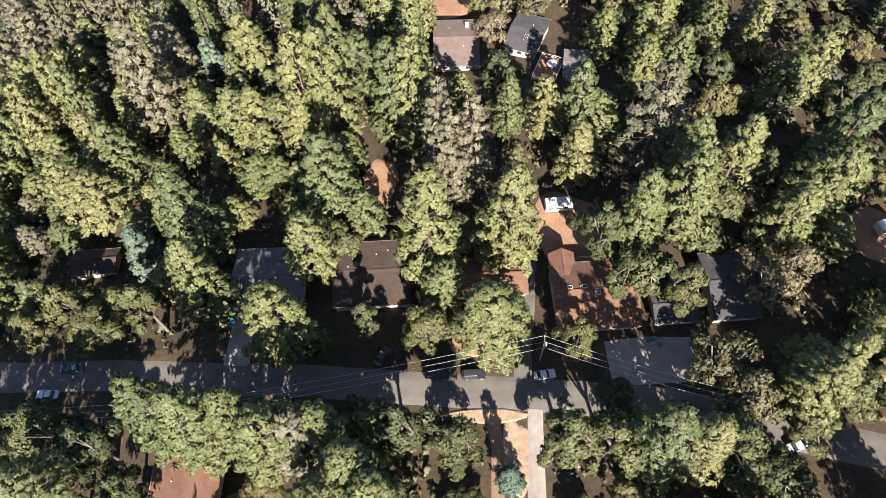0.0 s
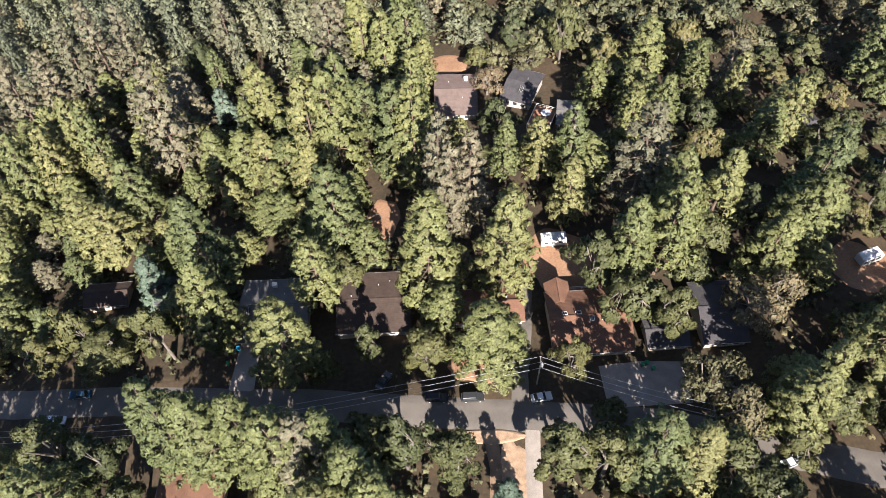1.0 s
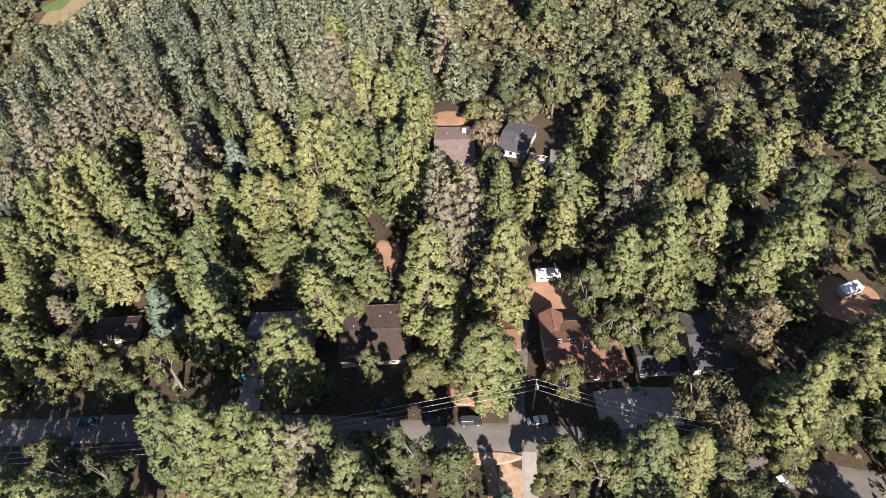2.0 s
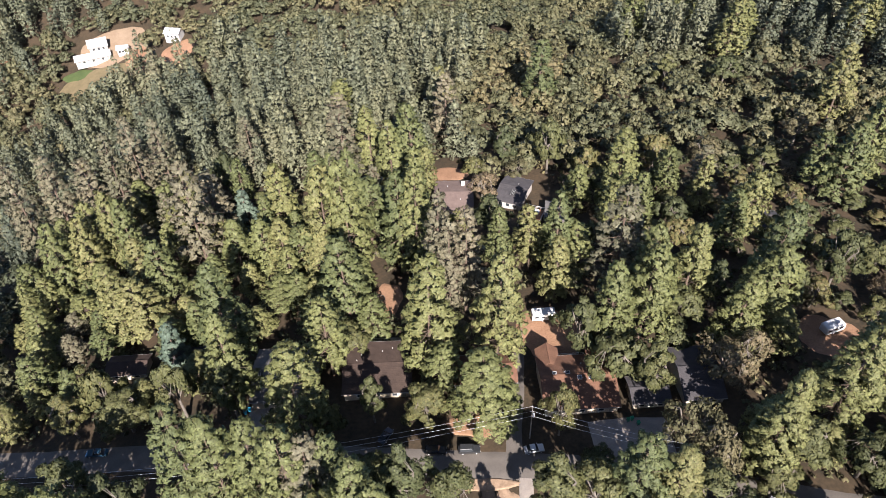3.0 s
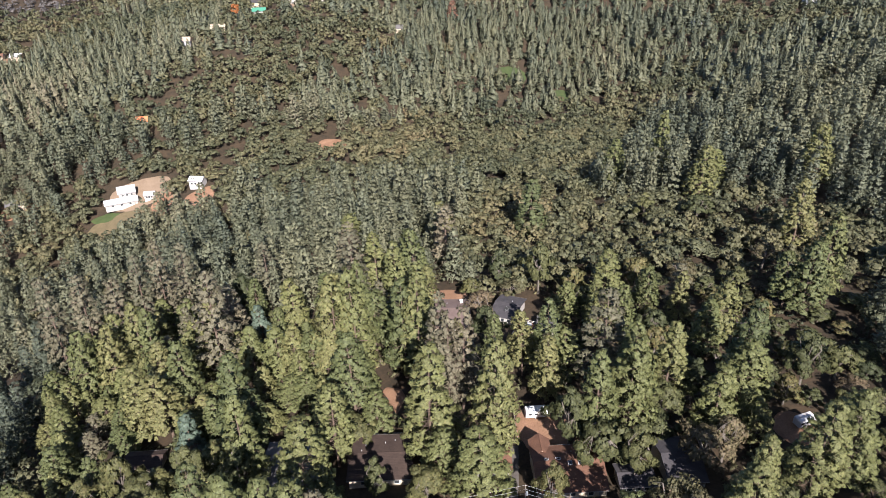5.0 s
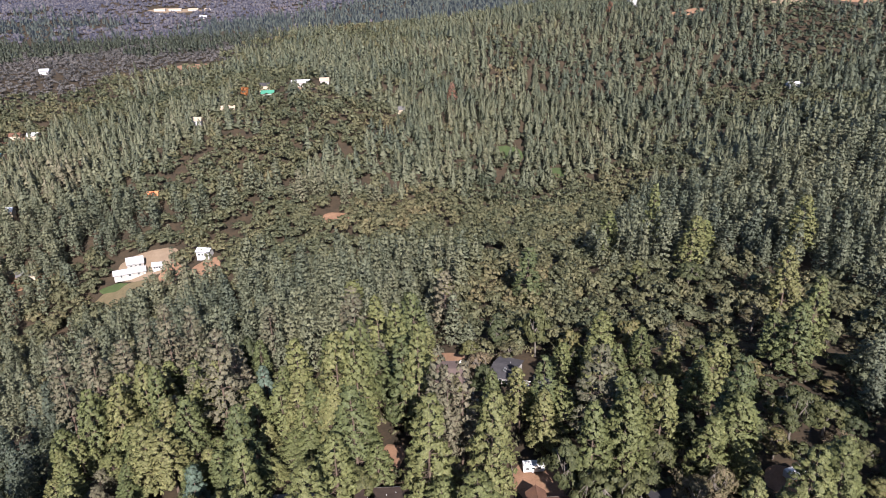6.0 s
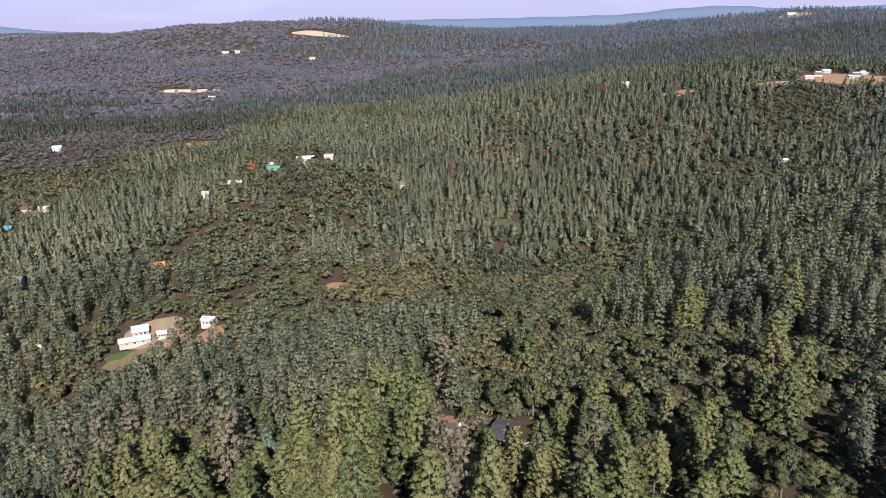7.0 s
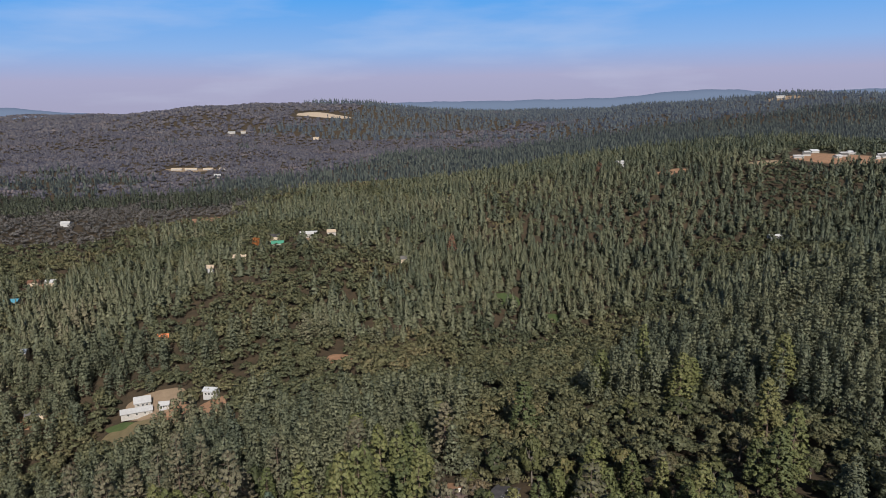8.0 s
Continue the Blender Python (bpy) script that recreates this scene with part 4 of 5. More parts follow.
def house(label, x, y, w, d, wall_h, rise, mats, turn=0.0, wings=(), vents=(), skylights=(), chimney=None, panel=None, name="house", detail=True):
    top = tagged(new(name), label, "house" if name == "house" else "shed")
    base = max(gz(x + a, y + b) for a in (-w / 2, w / 2) for b in (-d / 2, d / 2)) * 0.5 + 0.5 * gz(x, y)
    top.matrix_world = pose(x, y, base, 0, 0, turn)
    holder, e, fall = gable_block(top, 0, 0, w, d, wall_h, rise, mats, detail=detail)
    for wx, wy, ww, wd, turned in wings:
        gable_block(top, wx, wy, ww, wd, wall_h, rise * 0.7, mats, turned, detail=False)

    def on_roof(px, py):
        return pose(px, py, e + 0.1 - abs(py) * fall)

    for px, py in vents:
        v = part("vent_pipe", tube("vent_pipe", (0, 0, -0.1), (0, 0, 0.45), 0.09, 0.09, m_metal), top, "grey metal vent pipe")
        v.matrix_local = on_roof(px, py)
    for px, py in skylights:
        v = part("skylight", boxes("skylight", [(-0.5, 0.5, -0.5, -0.42, 0, 0.15), (-0.5, 0.5, 0.42, 0.5, 0, 0.15), (-0.5, -0.42, -0.42, 0.42, 0, 0.15), (0.42, 0.5, -0.42, 0.42, 0, 0.15)], m_white), top, "white framed skylight")
        v.matrix_local = on_roof(px, py) @ pose(0, 0, 0, math.degrees(math.atan(fall)) * (1 if py < 0 else -1))
        part("pane", boxes("pane", [(-0.42, 0.42, -0.42, 0.42, 0.06, 0.11)], m_glass), v)
    if chimney:
        c = part("chimney", boxes("chimney", [(-0.5, 0.5, -0.4, 0.4, -1, 1.1), (-0.58, 0.58, -0.48, 0.48, 1.1, 1.25)], m_trim, 0.02), top, "pale boxed chimney")
        c.matrix_local = on_roof(*chimney)
    if panel:
        c = part("solar_panel", boxes("solar_panel", [(-0.9, 0.9, -1.1, 1.1, 0.08, 0.14)], m_black, 0.01), top, "dark blue solar panel on the roof")
        c.matrix_local = on_roof(*panel) @ pose(0, 0, 0, math.degrees(math.atan(fall)) * (1 if panel[1] < 0 else -1))
        for a in (-0.45, 0, 0.45):
            q = part("panel_rail", boxes("panel_rail", [(a - 0.02, a + 0.02, -1.1, 1.1, 0.14, 0.155)], m_metal), c)
    return top


house("house with a grey shingle roof under tall pines", -41.5, 69.5, 14.5, 15, 3.0, 2.4, (m_wall, m_roof_grey), 2, vents=((2, 3), (4.5, 2)), chimney=(-0.5, 5.6), panel=(-6.0, -1.6))
house("house with a flat dark brown shingle roof", -19.2, 70.3, 15.5, 14.5, 3.0, 1.3, (m_wall, m_roof_dark), 2, vents=((-4, 3), (1, 4), (3.5, 5), (-5, 1)))
house("small house with a red-brown roof behind a bright pine", 6.2, 68.6, 14.5, 7.5, 2.8, 1.6, (m_pale_wall, m_roof_brown), 2, vents=((4, 1),))
house("large house with a red-brown shingle roof and skylights", 27.4, 63.3, 16.2, 14.2, 3.0, 2.5, (m_wall, m_roof_brown), 3, wings=((-5.6, 7.2, 5.0, 4.4, 90), (6.2, 7.2, 4.4, 4.0, 90)), vents=((-3, 0.9), (4.2, 0.7), (1.5, 3.8)), skylights=((-5.2, 0.75), (-2.2, 0.75), (0.3, -0.75), (2.8, -0.75)))
house("house with a dark slate roof beside the parking pad", 54.8, 64.6, 8.6, 14, 3.0, 2.2, (m_wall, m_roof_slate), 3, vents=((2, 3), (-2, -2)))
house("brown-roofed house among pines below the road", -51.4, 24.2, 13, 12, 3.0, 2.2, (m_wall, m_roof_brown), 90, vents=((2, 2),))
house("dark-roofed house in the shade of oaks", -64.5, 77.6, 14, 6.8, 2.8, 1.5, (m_wall, m_roof_slate), 3, vents=((2, 1),))
house("small dark house in the shade of oaks", -85.3, 78.5, 9.5, 5.5, 2.6, 1.3, (m_wall, m_roof_dark), 4)
house("house with a faded brown roof at the wood's edge", -0.4, 145.5, 11.5, 16, 3.0, 2.0, (m_wall, m_roof_mauve), 0, vents=((-2, 4), (2, -3)), chimney=(3, 5))
house("house with a dark roof and a timber deck", 19.2, 148, 8.5, 13, 3.0, 1.4, (m_pale_wall, m_roof_slate), -22, vents=((1, 2),), panel=(0.5, -2.6))
house("dark-roofed house in the eastern wood", 91.2, 124.4, 6.5, 7, 2.8, 1.4, (m_wall, m_roof_slate), -6)
house("small brown-roofed house under oaks", 53, 130, 5.5, 6, 2.6, 1.3, (m_wall, m_roof_brown), 5)
house("low garage with a dark shingle roof beside the house", 43.2, 60.5, 8, 6.5, 2.5, 0.9, (m_wall, m_roof_slate), 3, name="garage")
house("flat garden shed with a pale roof beside the deck", 31.4, 135.2, 6, 8.5, 2.4, 0.5, (m_grey_wood, m_roof_grey), -8, name="garden_shed")
house("long white farmhouse with a pale metal roof", -207, 340, 19, 7.0, 3.2, 1.8, (m_pale_wall, m_dull_white), 24, name="house")
house("white barn-like house with a hipped pale roof", -207.5, 351, 10, 9, 3.6, 2.8, (m_pale_wall, m_dull_white), 24)
house("small white shed on the bare yard", -189.5, 343, 6.0, 4.6, 3.0, 1.5, (m_dull_white, m_dull_white), 10, name="shed")
house("two-storey white house above a dirt bank", -159, 346.5, 8.5, 7, 4.6, 1.4, (m_dull_white, m_metal), -8)
house("cabin with an orange roof among the pines", -224.5, 434, 9, 7, 4.0, 2.4, (m_pale_wall, m_orange_roof), 10, detail=False)
house("cabin with a tan roof beside the wood", -283, 354, 11, 8, 3.0, 2.0, (m_wall, m_roof_grey), 20, detail=False)
for hx, hy, hw, hd, hh, roof, wall, words in (
    (-151, 660, 18, 8, 4.0, m_dull_white, m_pale_wall, "long house with white gables on the ridge"),
    (-128, 668, 9, 8, 4.5, m_tan_roof, m_pale_wall, "tan-roofed house on the ridge"),
    (-186, 650, 11, 7, 5.0, m_roof_slate, m_wall, "dark-roofed house on the ridge"),
    (-229, 566, 8, 7, 5.0, m_tan_roof, m_dull_white, "pale house on a wooded slope"),
    (-205, 585, 12, 7, 5.0, m_tan_roof, m_wall, "tan-roofed house on a wooded slope"),
    (241, 659, 8, 7, 5.0, m_dull_white, m_dull_white, "small white house between pines"),
    (-416, 556, 12, 8, 3.5, m_blue_roof, m_pale_wall, "house with a blue roof at the wood's edge"),
    (-412, 618, 10, 7, 4.0, m_dull_white, m_wall, "pale-roofed cabin on red dirt"),
    (-432, 622, 10, 7, 3.5, m_roof_brown, m_wall, "brown-roofed cabin on red dirt"),
    (-177, 626, 12, 7, 3.5, m_green_roof, m_pale_wall, "house with a green metal roof on the ridge"),
    (-240, 586, 10, 7, 4.0, m_roof_grey, m_dull_white, "pale house among the slope's oaks"),
    (-800, 2587, 26, 14, 7, m_dull_white, m_pale_wall, "pale house on the far hillside"),
    (-760, 2600, 18, 12, 7, m_tan_roof, m_pale_wall, "tan house on the far hillside"),
    (-470, 2484, 20, 12, 7, m_tan_roof, m_wall, "tan house below the far hill"),
    (-560, 1640, 16, 9, 5, m_dull_white, m_pale_wall, "pale house on the valley floor"),
    (1370, 2945, 40, 16, 8, m_dull_white, m_pale_wall, "long pale building on the far ridge"),
    (173, 1590, 14, 9, 7, m_dull_white, m_pale_wall, "pale house in the far pines"),
    (349, 660, 15, 8, 5.0, m_dull_white, m_dull_white, "white metal-roofed house between pines"),
    (264, 1018, 12, 8, 7.0, m_dull_white, m_dull_white, "white house on the far ridge"),
    (-530, 878, 12, 8, 5.0, m_dull_white, m_dull_white, "white house on the western slope"),
    (-48, 612, 8, 7, 4.0, m_roof_grey, m_wall, "grey cabin among the pines"),
    (-335, 430, 10, 7, 5.0, m_metal, m_wall, "metal-roofed cabin in the western wood"),
):
    house(words, hx, hy, hw, hd, hh, 2.2, (wall, roof), 8, detail=False)
for k in range(13):
    house("low pale roofed house on the graded site", 505 + 14 * k + 5 * (k % 2), 948 + 17 * (k * 5 % 4), 13 - 2 * (k % 3), 8, 2.8, 1.6 + 0.5 * (k % 2), (m_pale_wall, (m_dull_white, m_roof_grey, m_dull_white, m_metal)[k % 4]), 10 * (k % 5) - 15, detail=False)


def patch(name, x, y, rx, ry, mat, label, lift=0.14, seed=1.0):
    """A bare or grassy patch with an uneven rim that follows the ground."""
    verts, faces = [(x, y, gz(x, y) + lift)], []
    rings, n = 7, 36
    for r in range(1, rings + 1):
        for k in range(n):
            a = 2 * math.pi * k / n
            f = r / rings * (1 + 0.28 * noise.noise((math.cos(a) * 1.3 + seed, math.sin(a) * 1.3, seed)) + 0.08 * noise.noise((math.cos(a) * 5, math.sin(a) * 5, seed)))
            px, py = x + rx * f * math.cos(a), y + ry * f * math.sin(a)
            verts.append((px, py, gz(px, py) + lift - (0.4 if r == rings else 0)))
    faces += [(0, 1 + k, 1 + (k + 1) % n) for k in range(n)]
    for r in range(rings - 1):
        for k in range(n):
            a, b = 1 + r * n + k, 1 + r * n + (k + 1) % n
            faces.append((a, a + n, b + n, b))
    return tagged(new(name, mesh_from(name, verts, faces, mat, True)), label, "ground", kind="structure")


m_pale_dirt = surface("pale_dirt", (0.17, 0.12, 0.08), (0.26, 0.195, 0.135), 0.12, 0.95, fine=10)
m_grass = surface("grass", (0.034, 0.054, 0.019), (0.068, 0.092, 0.032), 0.2, 0.9, fine=14, bump=0.8)
m_dry_grass = surface("dry_grass", (0.09, 0.075, 0.04), (0.16, 0.125, 0.07), 0.2, 0.9, fine=14, bump=0.8)
patch("dirt_yard", -199, 351, 23, 19, m_pale_dirt, "bare pale dirt yard round the farmhouse", 0.14, 2)
patch("dirt_yard", -178, 333, 9, 15, m_red_dirt, "bare red dirt beside the yard", 0.2, 3)
patch("dirt_bank", -154, 332, 11, 12, m_red_dirt, "orange dirt bank below a white house", 0.2, 4)
patch("field", -200, 320, 25, 14, m_dry_grass, "dry garden plot below the farmhouse", 0.26, 5)
patch("lawn", -215, 331, 9, 5, m_grass, "small green lawn below the farmhouse", 0.32, 6)
patch("meadow", 54, 572, 15, 22, m_grass, "green meadow in the valley", 0.14, 7)
patch("meadow", 93, 535, 11, 14, m_grass, "bright green meadow between oaks", 0.14, 8)
patch("dirt_site", 580, 948, 85, 50, m_red_dirt, "wide graded site of red dirt", 0.2, 9)
patch("dirt_patch", 450, 928, 30, 12, m_pale_dirt, "pale dirt patch on the ridge", 0.2, 10)
patch("dirt_patch", -345, 905, 34, 20, m_red_dirt, "reddish clearing on the slope", 0.2, 11)
patch("dirt_patch", -150, 652, 18, 10, m_pale_dirt, "pale dirt before the ridge house", 0.2, 12)
patch("dirt_patch", -80, 388, 12, 10, m_red_dirt, "reddish clearing in the valley", 0.2, 13)
patch("dirt_patch", -282, 352, 18, 12, m_red_dirt, "red dirt round a cabin", 0.2, 14)
patch("dirt_yard", -19, 99, 4.5, 8, m_red_dirt, "orange dirt yard between the pines", 0.12, 15)
patch("dirt_yard", 24, 83, 9, 11, m_red_dirt, "reddish dirt yard behind the house", 0.12, 16)
patch("dirt_yard", -4, 166, 9, 6, m_red_dirt, "reddish bare yard at the wood's edge", 0.12, 17)
patch("dirt_yard", -29, 157, 3.5, 9, m_red_dirt, "orange dirt path between the pines", 0.12, 18)
patch("dirt_bank", 4, 54, 7, 4, m_red_dirt, "leafy orange dirt bank beside the road", 0.12, 19)
patch("dirt_patch", 91, 77, 8, 8, m_red_dirt, "reddish bare slope in the eastern wood", 0.12, 20)
patch("leaf_litter", 9.8, 31, 3.4, 8.5, m_litter, "pale brown leaf litter between the two lanes", 0.06, 24)
patch("verge", 4, 38.6, 10, 1.6, m_litter, "strip of pale brown leaves along the road", 0.2, 21)
patch("dirt_patch", -418, 612, 26, 12, m_red_dirt, "red dirt round the western cabins", 0.2, 25)
patch("dirt_patch", 320, 934, 26, 14, m_red_dirt, "strip of red dirt on the ridge", 0.2, 26)
patch("dirt_patch", 1385, 2940, 90, 40, m_pale_dirt, "pale cleared ground on the far ridge", 0.6, 27)
patch("greenhouse_site", -662, 1760, 75, 25, m_pale_dirt, "pale graded strip far in the valley", 0.4, 22)


# ---- vehicles ----
def paint(name, colour, rough=0.3):
    m, nodes, links, b = material(name, rough, 0.2)
    b.inputs["Base Color"].default_value = (*colour, 1)
    b.inputs["Coat Weight"].default_value = 0.6
    n = noise_node(nodes, links, 6.0)
    r = ramp(nodes, [(0.3, tuple(c * 0.85 for c in colour)), (0.7, tuple(min(1, c * 1.08) for c in colour))])
    links.new(n.outputs[0], r.inputs[0])
    links.new(r.outputs[0], b.inputs["Base Color"])
    return m


def prism(name, outline, width, mat, taper=0.0, bevel=0.05):
    """A side outline of (x, z, tuck) swept across y; tuck narrows that level."""
    bm = bmesh.new()
    a = [bm.verts.new((x, -width / 2 + t, z)) for x, z, t in outline]
    b = [bm.verts.new((x, width / 2 - t, z)) for x, z, t in outline]
    bm.faces.new(a)
    bm.faces.new(b[::-1])
    for k in range(len(a)):
        q = (k + 1) % len(a)
        bm.faces.new((a[q], a[k], b[k], b[q]))
    bmesh.ops.recalc_face_normals(bm, faces=bm.faces)
    if bevel:
        bmesh.ops.bevel(bm, geom=bm.edges[:], offset=bevel, segments=2, affect="EDGES")
    me = bpy.data.meshes.new(name)
    bm.to_mesh(me)
    bm.free()
    me.materials.append(mat)
    return me


def car(x, y, turn, colour, label, length=4.6, tall=1.45, boxy=False, name="car"):
    top = tagged(new(name), label, "car")
    top.matrix_world = pose(x, y, gz(x, y) + 0.17, 0, 0, turn)
    L, H, W = length / 2, tall, 1.82
    mat = paint("car_paint", colour)
    belt = H * 0.62
    body = part("body", prism("body", [(-L, 0.32, 0.06), (L, 0.32, 0.06), (L, belt * 0.72, 0.05), (L * 0.86, belt * 0.88, 0.04), (L * 0.42, belt, 0.0), (-L * 0.8, belt, 0.0), (-L, belt * 0.86, 0.05)], W, mat), top)
    f0, f1, r1, r0 = (0.42, 0.22, -0.82, -0.90) if boxy else (0.42, 0.10, -0.42, -0.74)
    part("cabin", prism("cabin", [(L * f0, belt - 0.05, 0.1), (L * f1, H - 0.03, 0.22), (L * r1, H - 0.03, 0.22), (L * r0, belt - 0.05, 0.1)], W, m_glass, bevel=0.03), top, "dark tinted windows")
    part("roof_panel", prism("roof_panel", [(L * f1 + 0.04, H - 0.05, 0.2), (L * f1, H, 0.26), (L * r1, H, 0.26), (L * r1 - 0.04, H - 0.05, 0.2)], W, mat, bevel=0.02), top)
    tyre = tube("tyre", (0, -0.1, 0), (0, 0.1, 0), 0.33, 0.33, m_rubber, 16)
    rim = tube("rim", (0, -0.112, 0), (0, 0.112, 0), 0.2, 0.2, m_metal, 10)
    for sx in (-0.62, 0.64):
        for sy in (-1, 1):
            w = part("wheel", tyre, top)
            w.location = (L * sx, sy * (W / 2 - 0.1), 0.33)
            part("rim", rim, w)
    for sy in (-1, 1):
        lamp = part("headlight", boxes("headlight", [(-0.06, 0.04, -0.17, 0.17, -0.07, 0.07)], m_white, 0.02), top)
        lamp.location = (L - 0.03, sy * 0.62, belt * 0.66)
        mirror = part("wing_mirror", boxes("wing_mirror", [(-0.06, 0.06, -0.1, 0.1, -0.06, 0.06)], mat, 0.02), top)
        mirror.location = (L * 0.36, sy * (W / 2 + 0.08), belt + 0.04)
    return top


car(2.3, 47.0, 2, (0.03, 0.032, 0.036), "dark grey off-road vehicle parked by the road", 4.7, 1.85, True)
car(-5.0, 47.2, -2, (0.012, 0.012, 0.014), "black estate car parked in the shade", 4.8, 1.6, True)
car(-83.6, 52.0, 183, (0.02, 0.06, 0.10), "dark blue pickup-like car parked beside the road", 5.0, 1.6)
car(-87.4, 46.2, 178, (0.50, 0.53, 0.58), "silver saloon car on the shaded road", 4.6, 1.42)
car(-16.2, 51.6, 60, (0.03, 0.035, 0.05), "dark hatchback on the verge", 4.2, 1.5)
car(16.2, 46.6, 10, (0.45, 0.46, 0.48), "silver car parked under the oaks", 4.3, 1.5)
car(60.5, 31.5, 20, (0.5, 0.53, 0.58), "silver car half hidden under oaks", 4.5, 1.5)


def camper(x, y, turn, label, length=6.2):
    top = tagged(new("camper_trailer"), label, "trailer")
    top.matrix_world = pose(x, y, gz(x, y) + 0.15, 0, 0, turn)
    L = length / 2
    part("body", prism("body", [(-L, 0.55, 0.0), (L - 0.3, 0.55, 0.0), (L, 1.3, 0), (L - 0.15, 2.6, 0.0), (L - 0.5, 2.85, 0.05), (-L + 0.2, 2.85, 0.05), (-L, 2.6, 0)], 2.5, m_white, bevel=0.06), top)
    for a, b in ((-1.8, 0.0), (0.2, 0.6), (1.9, -0.3)):
        v = part("roof_vent", boxes("roof_vent", [(-0.35, 0.35, -0.3, 0.3, 0, 0.16)], m_trim, 0.04), top)
        v.location = (a, b, 2.85)
    ac = part("air_conditioner", boxes("air_conditioner", [(-0.5, 0.5, -0.38, 0.38, 0, 0.28)], m_metal, 0.08), top)
    ac.location = (0.9, -0.2, 2.85)
    for k in range(3):
        w = part("window", boxes("window", [(-0.5, 0.5, -0.03, 0.03, -0.3, 0.3)], m_glass, 0.02), top)
        w.location = (-1.9 + 1.7 * k, -1.26, 1.8)
    for sy in (-1, 1):
        w = part("wheel", tube("wheel", (0, -0.1, 0), (0, 0.1, 0), 0.36, 0.36, m_rubber, 14), top)
        w.location = (-0.3, sy * 1.12, 0.36)
        part("rim", tube("rim", (0, -0.11, 0), (0, 0.11, 0), 0.2, 0.2, m_metal, 10), w)
    hitch = part("hitch", boxes("hitch", [(L - 0.2, L + 1.0, -0.06, 0.06, 0.5, 0.6), (L + 0.8, L + 0.9, -0.05, 0.05, 0.0, 0.6)], m_black), top)
    return top


camper(22.6, 88.5, 4, "white camper trailer on the dirt yard")
camper(92, 79, 20, "pale camper trailer in the eastern wood", 5.5)

# ---- power line, bins, deck and clutter ----
POLES = [(15.6, 50.0, 10.5), (-42.5, 39.4, 11.5), (-96, 38.0, 12.5), (46, 38.5, 10.5)]


def utility_pole(x, y, h):
    top = tagged(new("utility_pole"), "wooden utility pole with a crossarm and cables", "pole", "poles along the road")
    top.matrix_world = pose(x, y, gz(x, y), 0, 0, -4)
    part("post", tube("post", (0, 0, -0.5), (0, 0, h), 0.17, 0.11, m_grey_wood, 10), top)
    arm = part("crossarm", boxes("crossarm", [(-0.06, 0.06, -1.3, 1.3, h - 0.7, h - 0.55)], m_grey_wood, 0.01), top)
    for k in (-1.2, 0.0, 1.2):
        part("insulator", tube("insulator", (0, k, h - 0.55), (0, k, h - 0.3), 0.06, 0.04, m_white, 8), arm)
    can = part("transformer", tube("transformer", (0.35, 0, h - 2.2), (0.35, 0, h - 1.2), 0.24, 0.24, m_metal, 14), top, "grey transformer can")
    return top


def cable(a, b, sag, radius=0.022):
    verts, faces = [], []
    a, b = Vector(a), Vector(b)
    prev = a
    for k in range(1, 17):
        f = k / 16
        q = a.lerp(b, f) - Vector((0, 0, sag * 4 * f * (1 - f)))
        limb(verts, faces, prev, q, radius, radius, 4)
        prev = q
    return tagged(new("power_cable", mesh_from("power_cable", verts, faces, m_metal)), "thin pale overhead cable between the poles", "cable", "cables along the road")


for px, py, ph in POLES:
    utility_pole(px, py, ph)
for (ax, ay, ah), (bx, by, bh) in ((POLES[0], POLES[1]), (POLES[1], POLES[2]), (POLES[0], POLES[3])):
    for k in (-1.2, 0.0, 1.2):
        cable((ax, ay + k, gz(ax, ay) + ah - 0.32), (bx, by + k, gz(bx, by) + bh - 0.32), 0.9)


def bin_thing(x, y, colour, words):
    top = tagged(new("wheelie_bin"), words, "bin", "bins on the driveway")
    top.matrix_world = pose(x, y, gz(x, y) + 0.12, 0, 0, 10)
    mat = paint("bin_plastic", colour, 0.5)
    part("body", prism("body", [(-0.26, 0.05, 0.05), (0.26, 0.05, 0.05), (0.34, 1.0, 0), (-0.34, 1.0, 0)], 0.66, mat, bevel=0.03), top)
    part("lid", boxes("lid", [(-0.4, 0.38, -0.36, 0.36, 1.0, 1.08)], mat, 0.03), top)
    for sy in (-1, 1):
        part("wheel", tube("wheel", (-0.28, sy * 0.3 - 0.04, 0.1), (-0.28, sy * 0.3 + 0.04, 0.1), 0.11, 0.11, m_rubber, 10), top)
    return top


bin_thing(-50.2, 60.5, (0.03, 0.28, 0.45), "blue wheelie bin beside the driveway")
bin_thing(-49.4, 61.3, (0.03, 0.28, 0.45), "blue wheelie bin beside the driveway")
bin_thing(-51.0, 57.6, (0.02, 0.25, 0.12), "green wheelie bin beside the driveway")
bin_thing(37.6, 53.6, (0.02, 0.16, 0.09), "dark green wheelie bin on the parking pad")
bin_thing(38.5, 53.9, (0.02, 0.22, 0.12), "green wheelie bin on the parking pad")
bin_thing(39.6, 52.6, (0.02, 0.22, 0.12), "green wheelie bin on the parking pad")


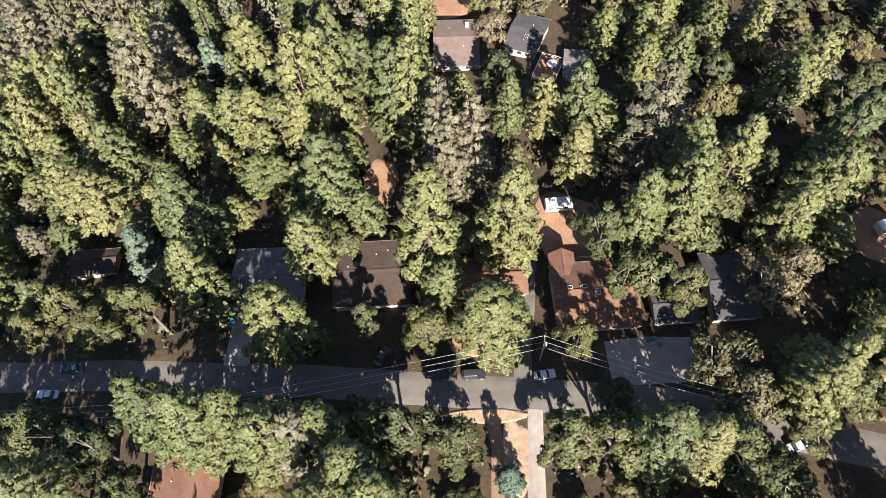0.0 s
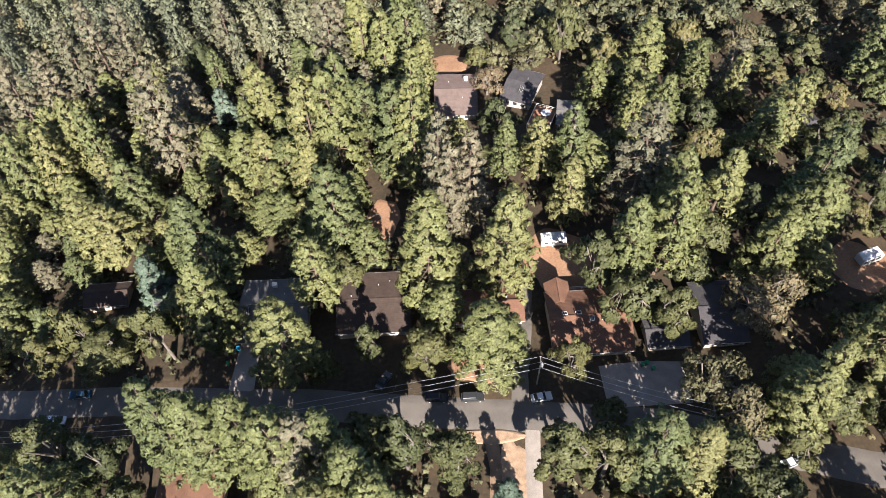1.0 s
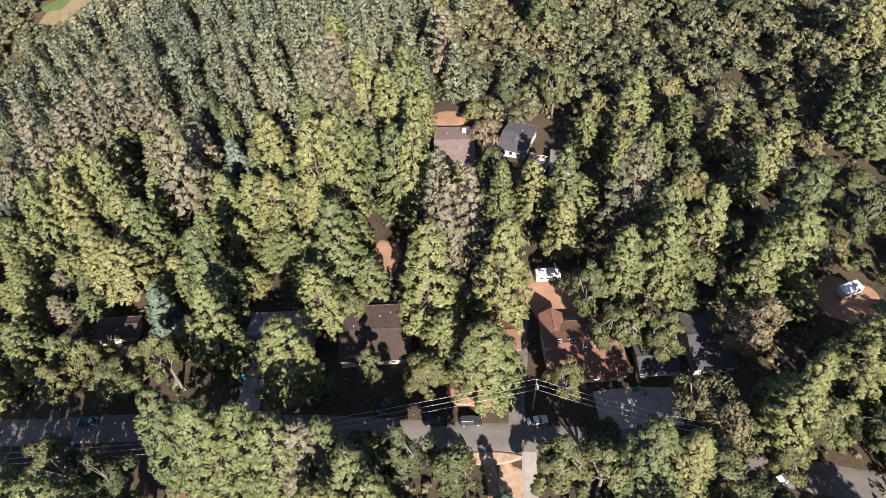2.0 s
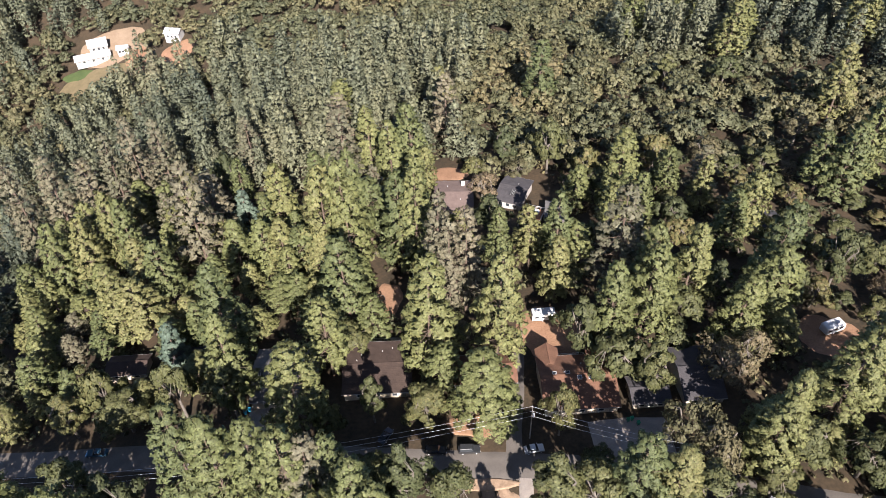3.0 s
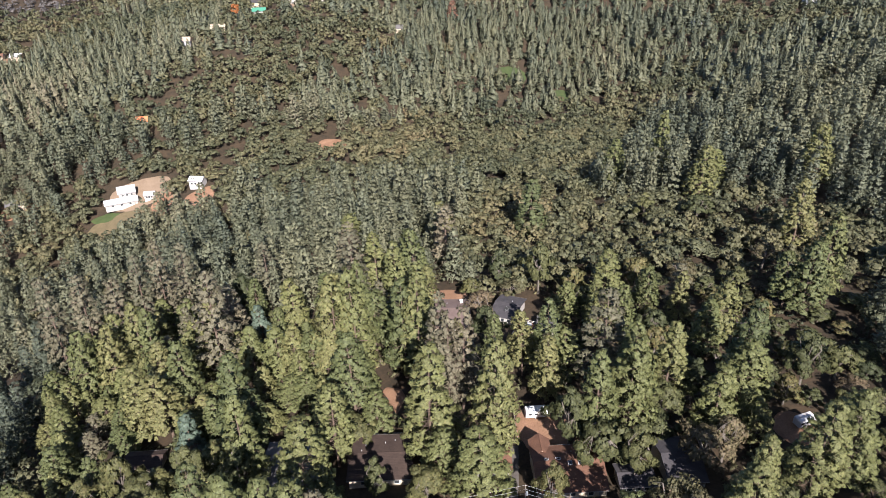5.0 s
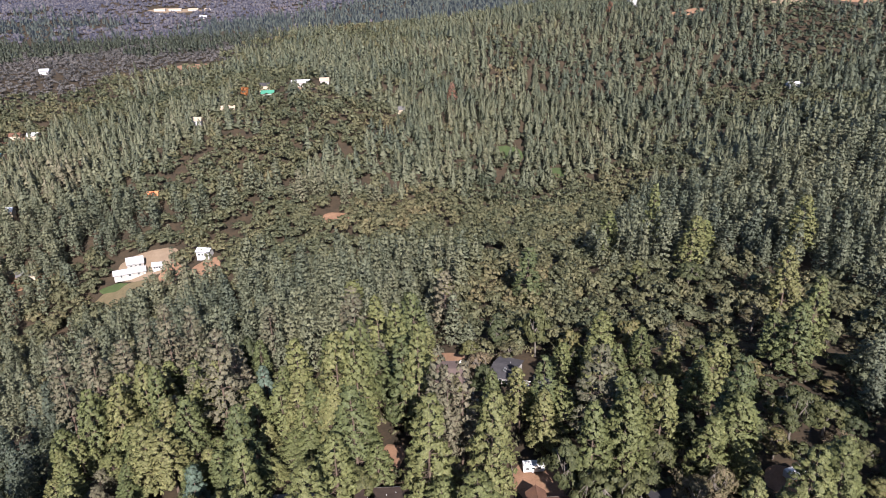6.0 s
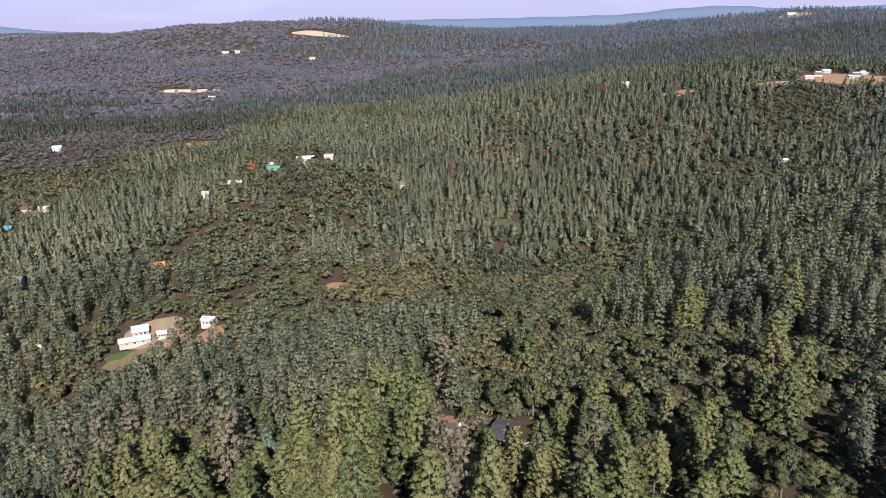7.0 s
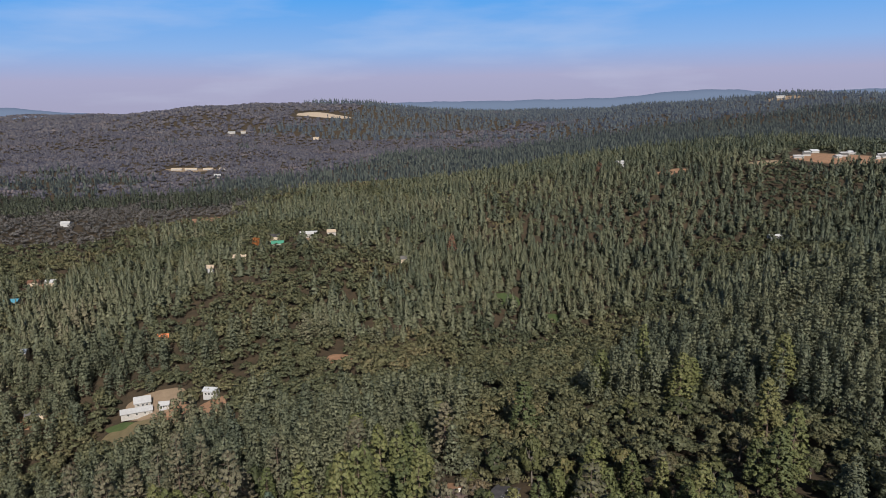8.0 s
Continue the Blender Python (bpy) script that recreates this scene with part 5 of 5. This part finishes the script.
def deck(x, y, w, d, turn):
    top = tagged(new("deck"), "red-brown timber deck with a pale railing", "deck")
    base = gz(x, y) + 0.9
    top.matrix_world = pose(x, y, base, 0, 0, turn)
    n = int(d / 0.3)
    plank = boxes("plank", [(-w / 2, w / 2, -0.14, 0.14, -0.05, 0.0)], m_wood)
    for k in range(n):
        part("plank", plank, top).location = (0, -d / 2 + 0.3 * (k + 0.5), 0)
    post = boxes("post", [(-0.06, 0.06, -0.06, 0.06, -2.2, 1.05)], m_trim)
    for a, b in ((-1, -1), (1, -1), (-1, 1), (1, 1), (0, -1), (0, 1), (-1, 0), (1, 0)):
        part("post", post, top).location = (a * (w / 2 - 0.05), b * (d / 2 - 0.05), 0)
    for sy in (-1, 1):
        part("railing", boxes("railing", [(-w / 2, w / 2, -0.05, 0.05, 0.95, 1.05), (-w / 2, w / 2, -0.03, 0.03, 0.45, 0.5)], m_trim), top).location = (0, sy * (d / 2 - 0.05), 0)
        part("railing", boxes("railing", [(-0.05, 0.05, -d / 2, d / 2, 0.95, 1.05), (-0.03, 0.03, -d / 2, d / 2, 0.45, 0.5)], m_trim), top).location = (sy * (w / 2 - 0.05), 0, 0)
    return base


def parasol(x, y, base):
    top = tagged(new("parasol"), "white garden parasol open over the deck", "parasol")
    top.matrix_world = pose(x, y, base)
    part("pole", tube("pole", (0, 0, 0), (0, 0, 2.5), 0.03, 0.03, m_metal, 8), top)
    part("foot", tube("foot", (0, 0, 0), (0, 0, 0.12), 0.3, 0.26, m_metal, 14), top)
    verts = [(0, 0, 2.6)] + [(1.45 * math.cos(k * math.pi / 4), 1.45 * math.sin(k * math.pi / 4), 2.05) for k in range(8)] + [(0, 0, 2.54)] + [(1.43 * math.cos(k * math.pi / 4), 1.43 * math.sin(k * math.pi / 4), 1.99) for k in range(8)]
    faces = [(0, 1 + k, 1 + (k + 1) % 8) for k in range(8)] + [(9, 10 + (k + 1) % 8, 10 + k) for k in range(8)] + [(1 + k, 10 + k, 10 + (k + 1) % 8, 1 + (k + 1) % 8) for k in range(8)]
    part("canopy", mesh_from("canopy", verts, faces, m_white), top, "white cloth canopy")
    for k in range(8):
        part("rib", tube("rib", (0, 0, 2.5), (1.4 * math.cos(k * math.pi / 4), 1.4 * math.sin(k * math.pi / 4), 1.98), 0.012, 0.01, m_metal, 4), top)


deck_top = deck(24.0, 135.2, 6.2, 9.0, -22)
parasol(25.0, 135.5, deck_top)
deck(-18.5, 80.2, 8, 2.6, 2)
deck(27.5, 72.6, 6.5, 2.2, 3)


def fence(x0, y0, x1, y1, words):
    top = tagged(new("fence"), words, "fence")
    length, turn = math.hypot(x1 - x0, y1 - y0), math.degrees(math.atan2(y1 - y0, x1 - x0))
    top.matrix_world = pose(x0, y0, gz(x0, y0), 0, 0, turn)
    n = int(length / 2.2)
    post = boxes("post", [(-0.05, 0.05, -0.05, 0.05, -0.6, 1.6)], m_grey_wood)
    board = boxes("board", [(0, length / n, -0.015, 0.015, -0.12, 0.12)], m_grey_wood)
    for k in range(n + 1):
        f = k / n
        dz = gz(x0 + (x1 - x0) * f, y0 + (y1 - y0) * f) - gz(x0, y0)
        part("post", post, top).location = (length * f, 0, dz)
        if k < n:
            for z in (0.4, 0.85, 1.3):
                part("board", board, top).location = (length * f, 0.06, dz + z)


fence(-26, 82.5, -12, 82, "weathered wooden board fence behind the house")
fence(16.5, 76, 16.5, 95, "weathered wooden board fence along the yard")
fence(36, 74, 31, 90, "weathered wooden board fence along the yard")


def tank(x, y):
    top = tagged(new("fire_pit"), "round stone fire pit on the dirt yard", "fire pit")
    top.matrix_world = pose(x, y, gz(x, y) + 0.1)
    stone = boxes("stone", [(-0.2, 0.2, -0.13, 0.13, 0, 0.3)], m_grey_bark, 0.05)
    for k in range(14):
        a = 2 * math.pi * k / 14
        part("stone", stone, top).matrix_local = pose(1.0 * math.cos(a), 1.0 * math.sin(a), 0, 0, 0, math.degrees(a) + 90)


tank(-21.0, 99.5)

for gx, gy, gw in ((-700, 1752, 26), (-664, 1756, 30), (-622, 1762, 24), (-586, 1768, 18)):
    house("long pale greenhouse far in the valley", gx, gy, gw, 9, 3, 2.2, (m_pale_wall, m_tan_roof), 6, name="greenhouse", detail=False)
patch("quarry", -520, 2945, 115, 45, m_tan_roof, "pale bare quarry on the far hillside", 1.0, 23)
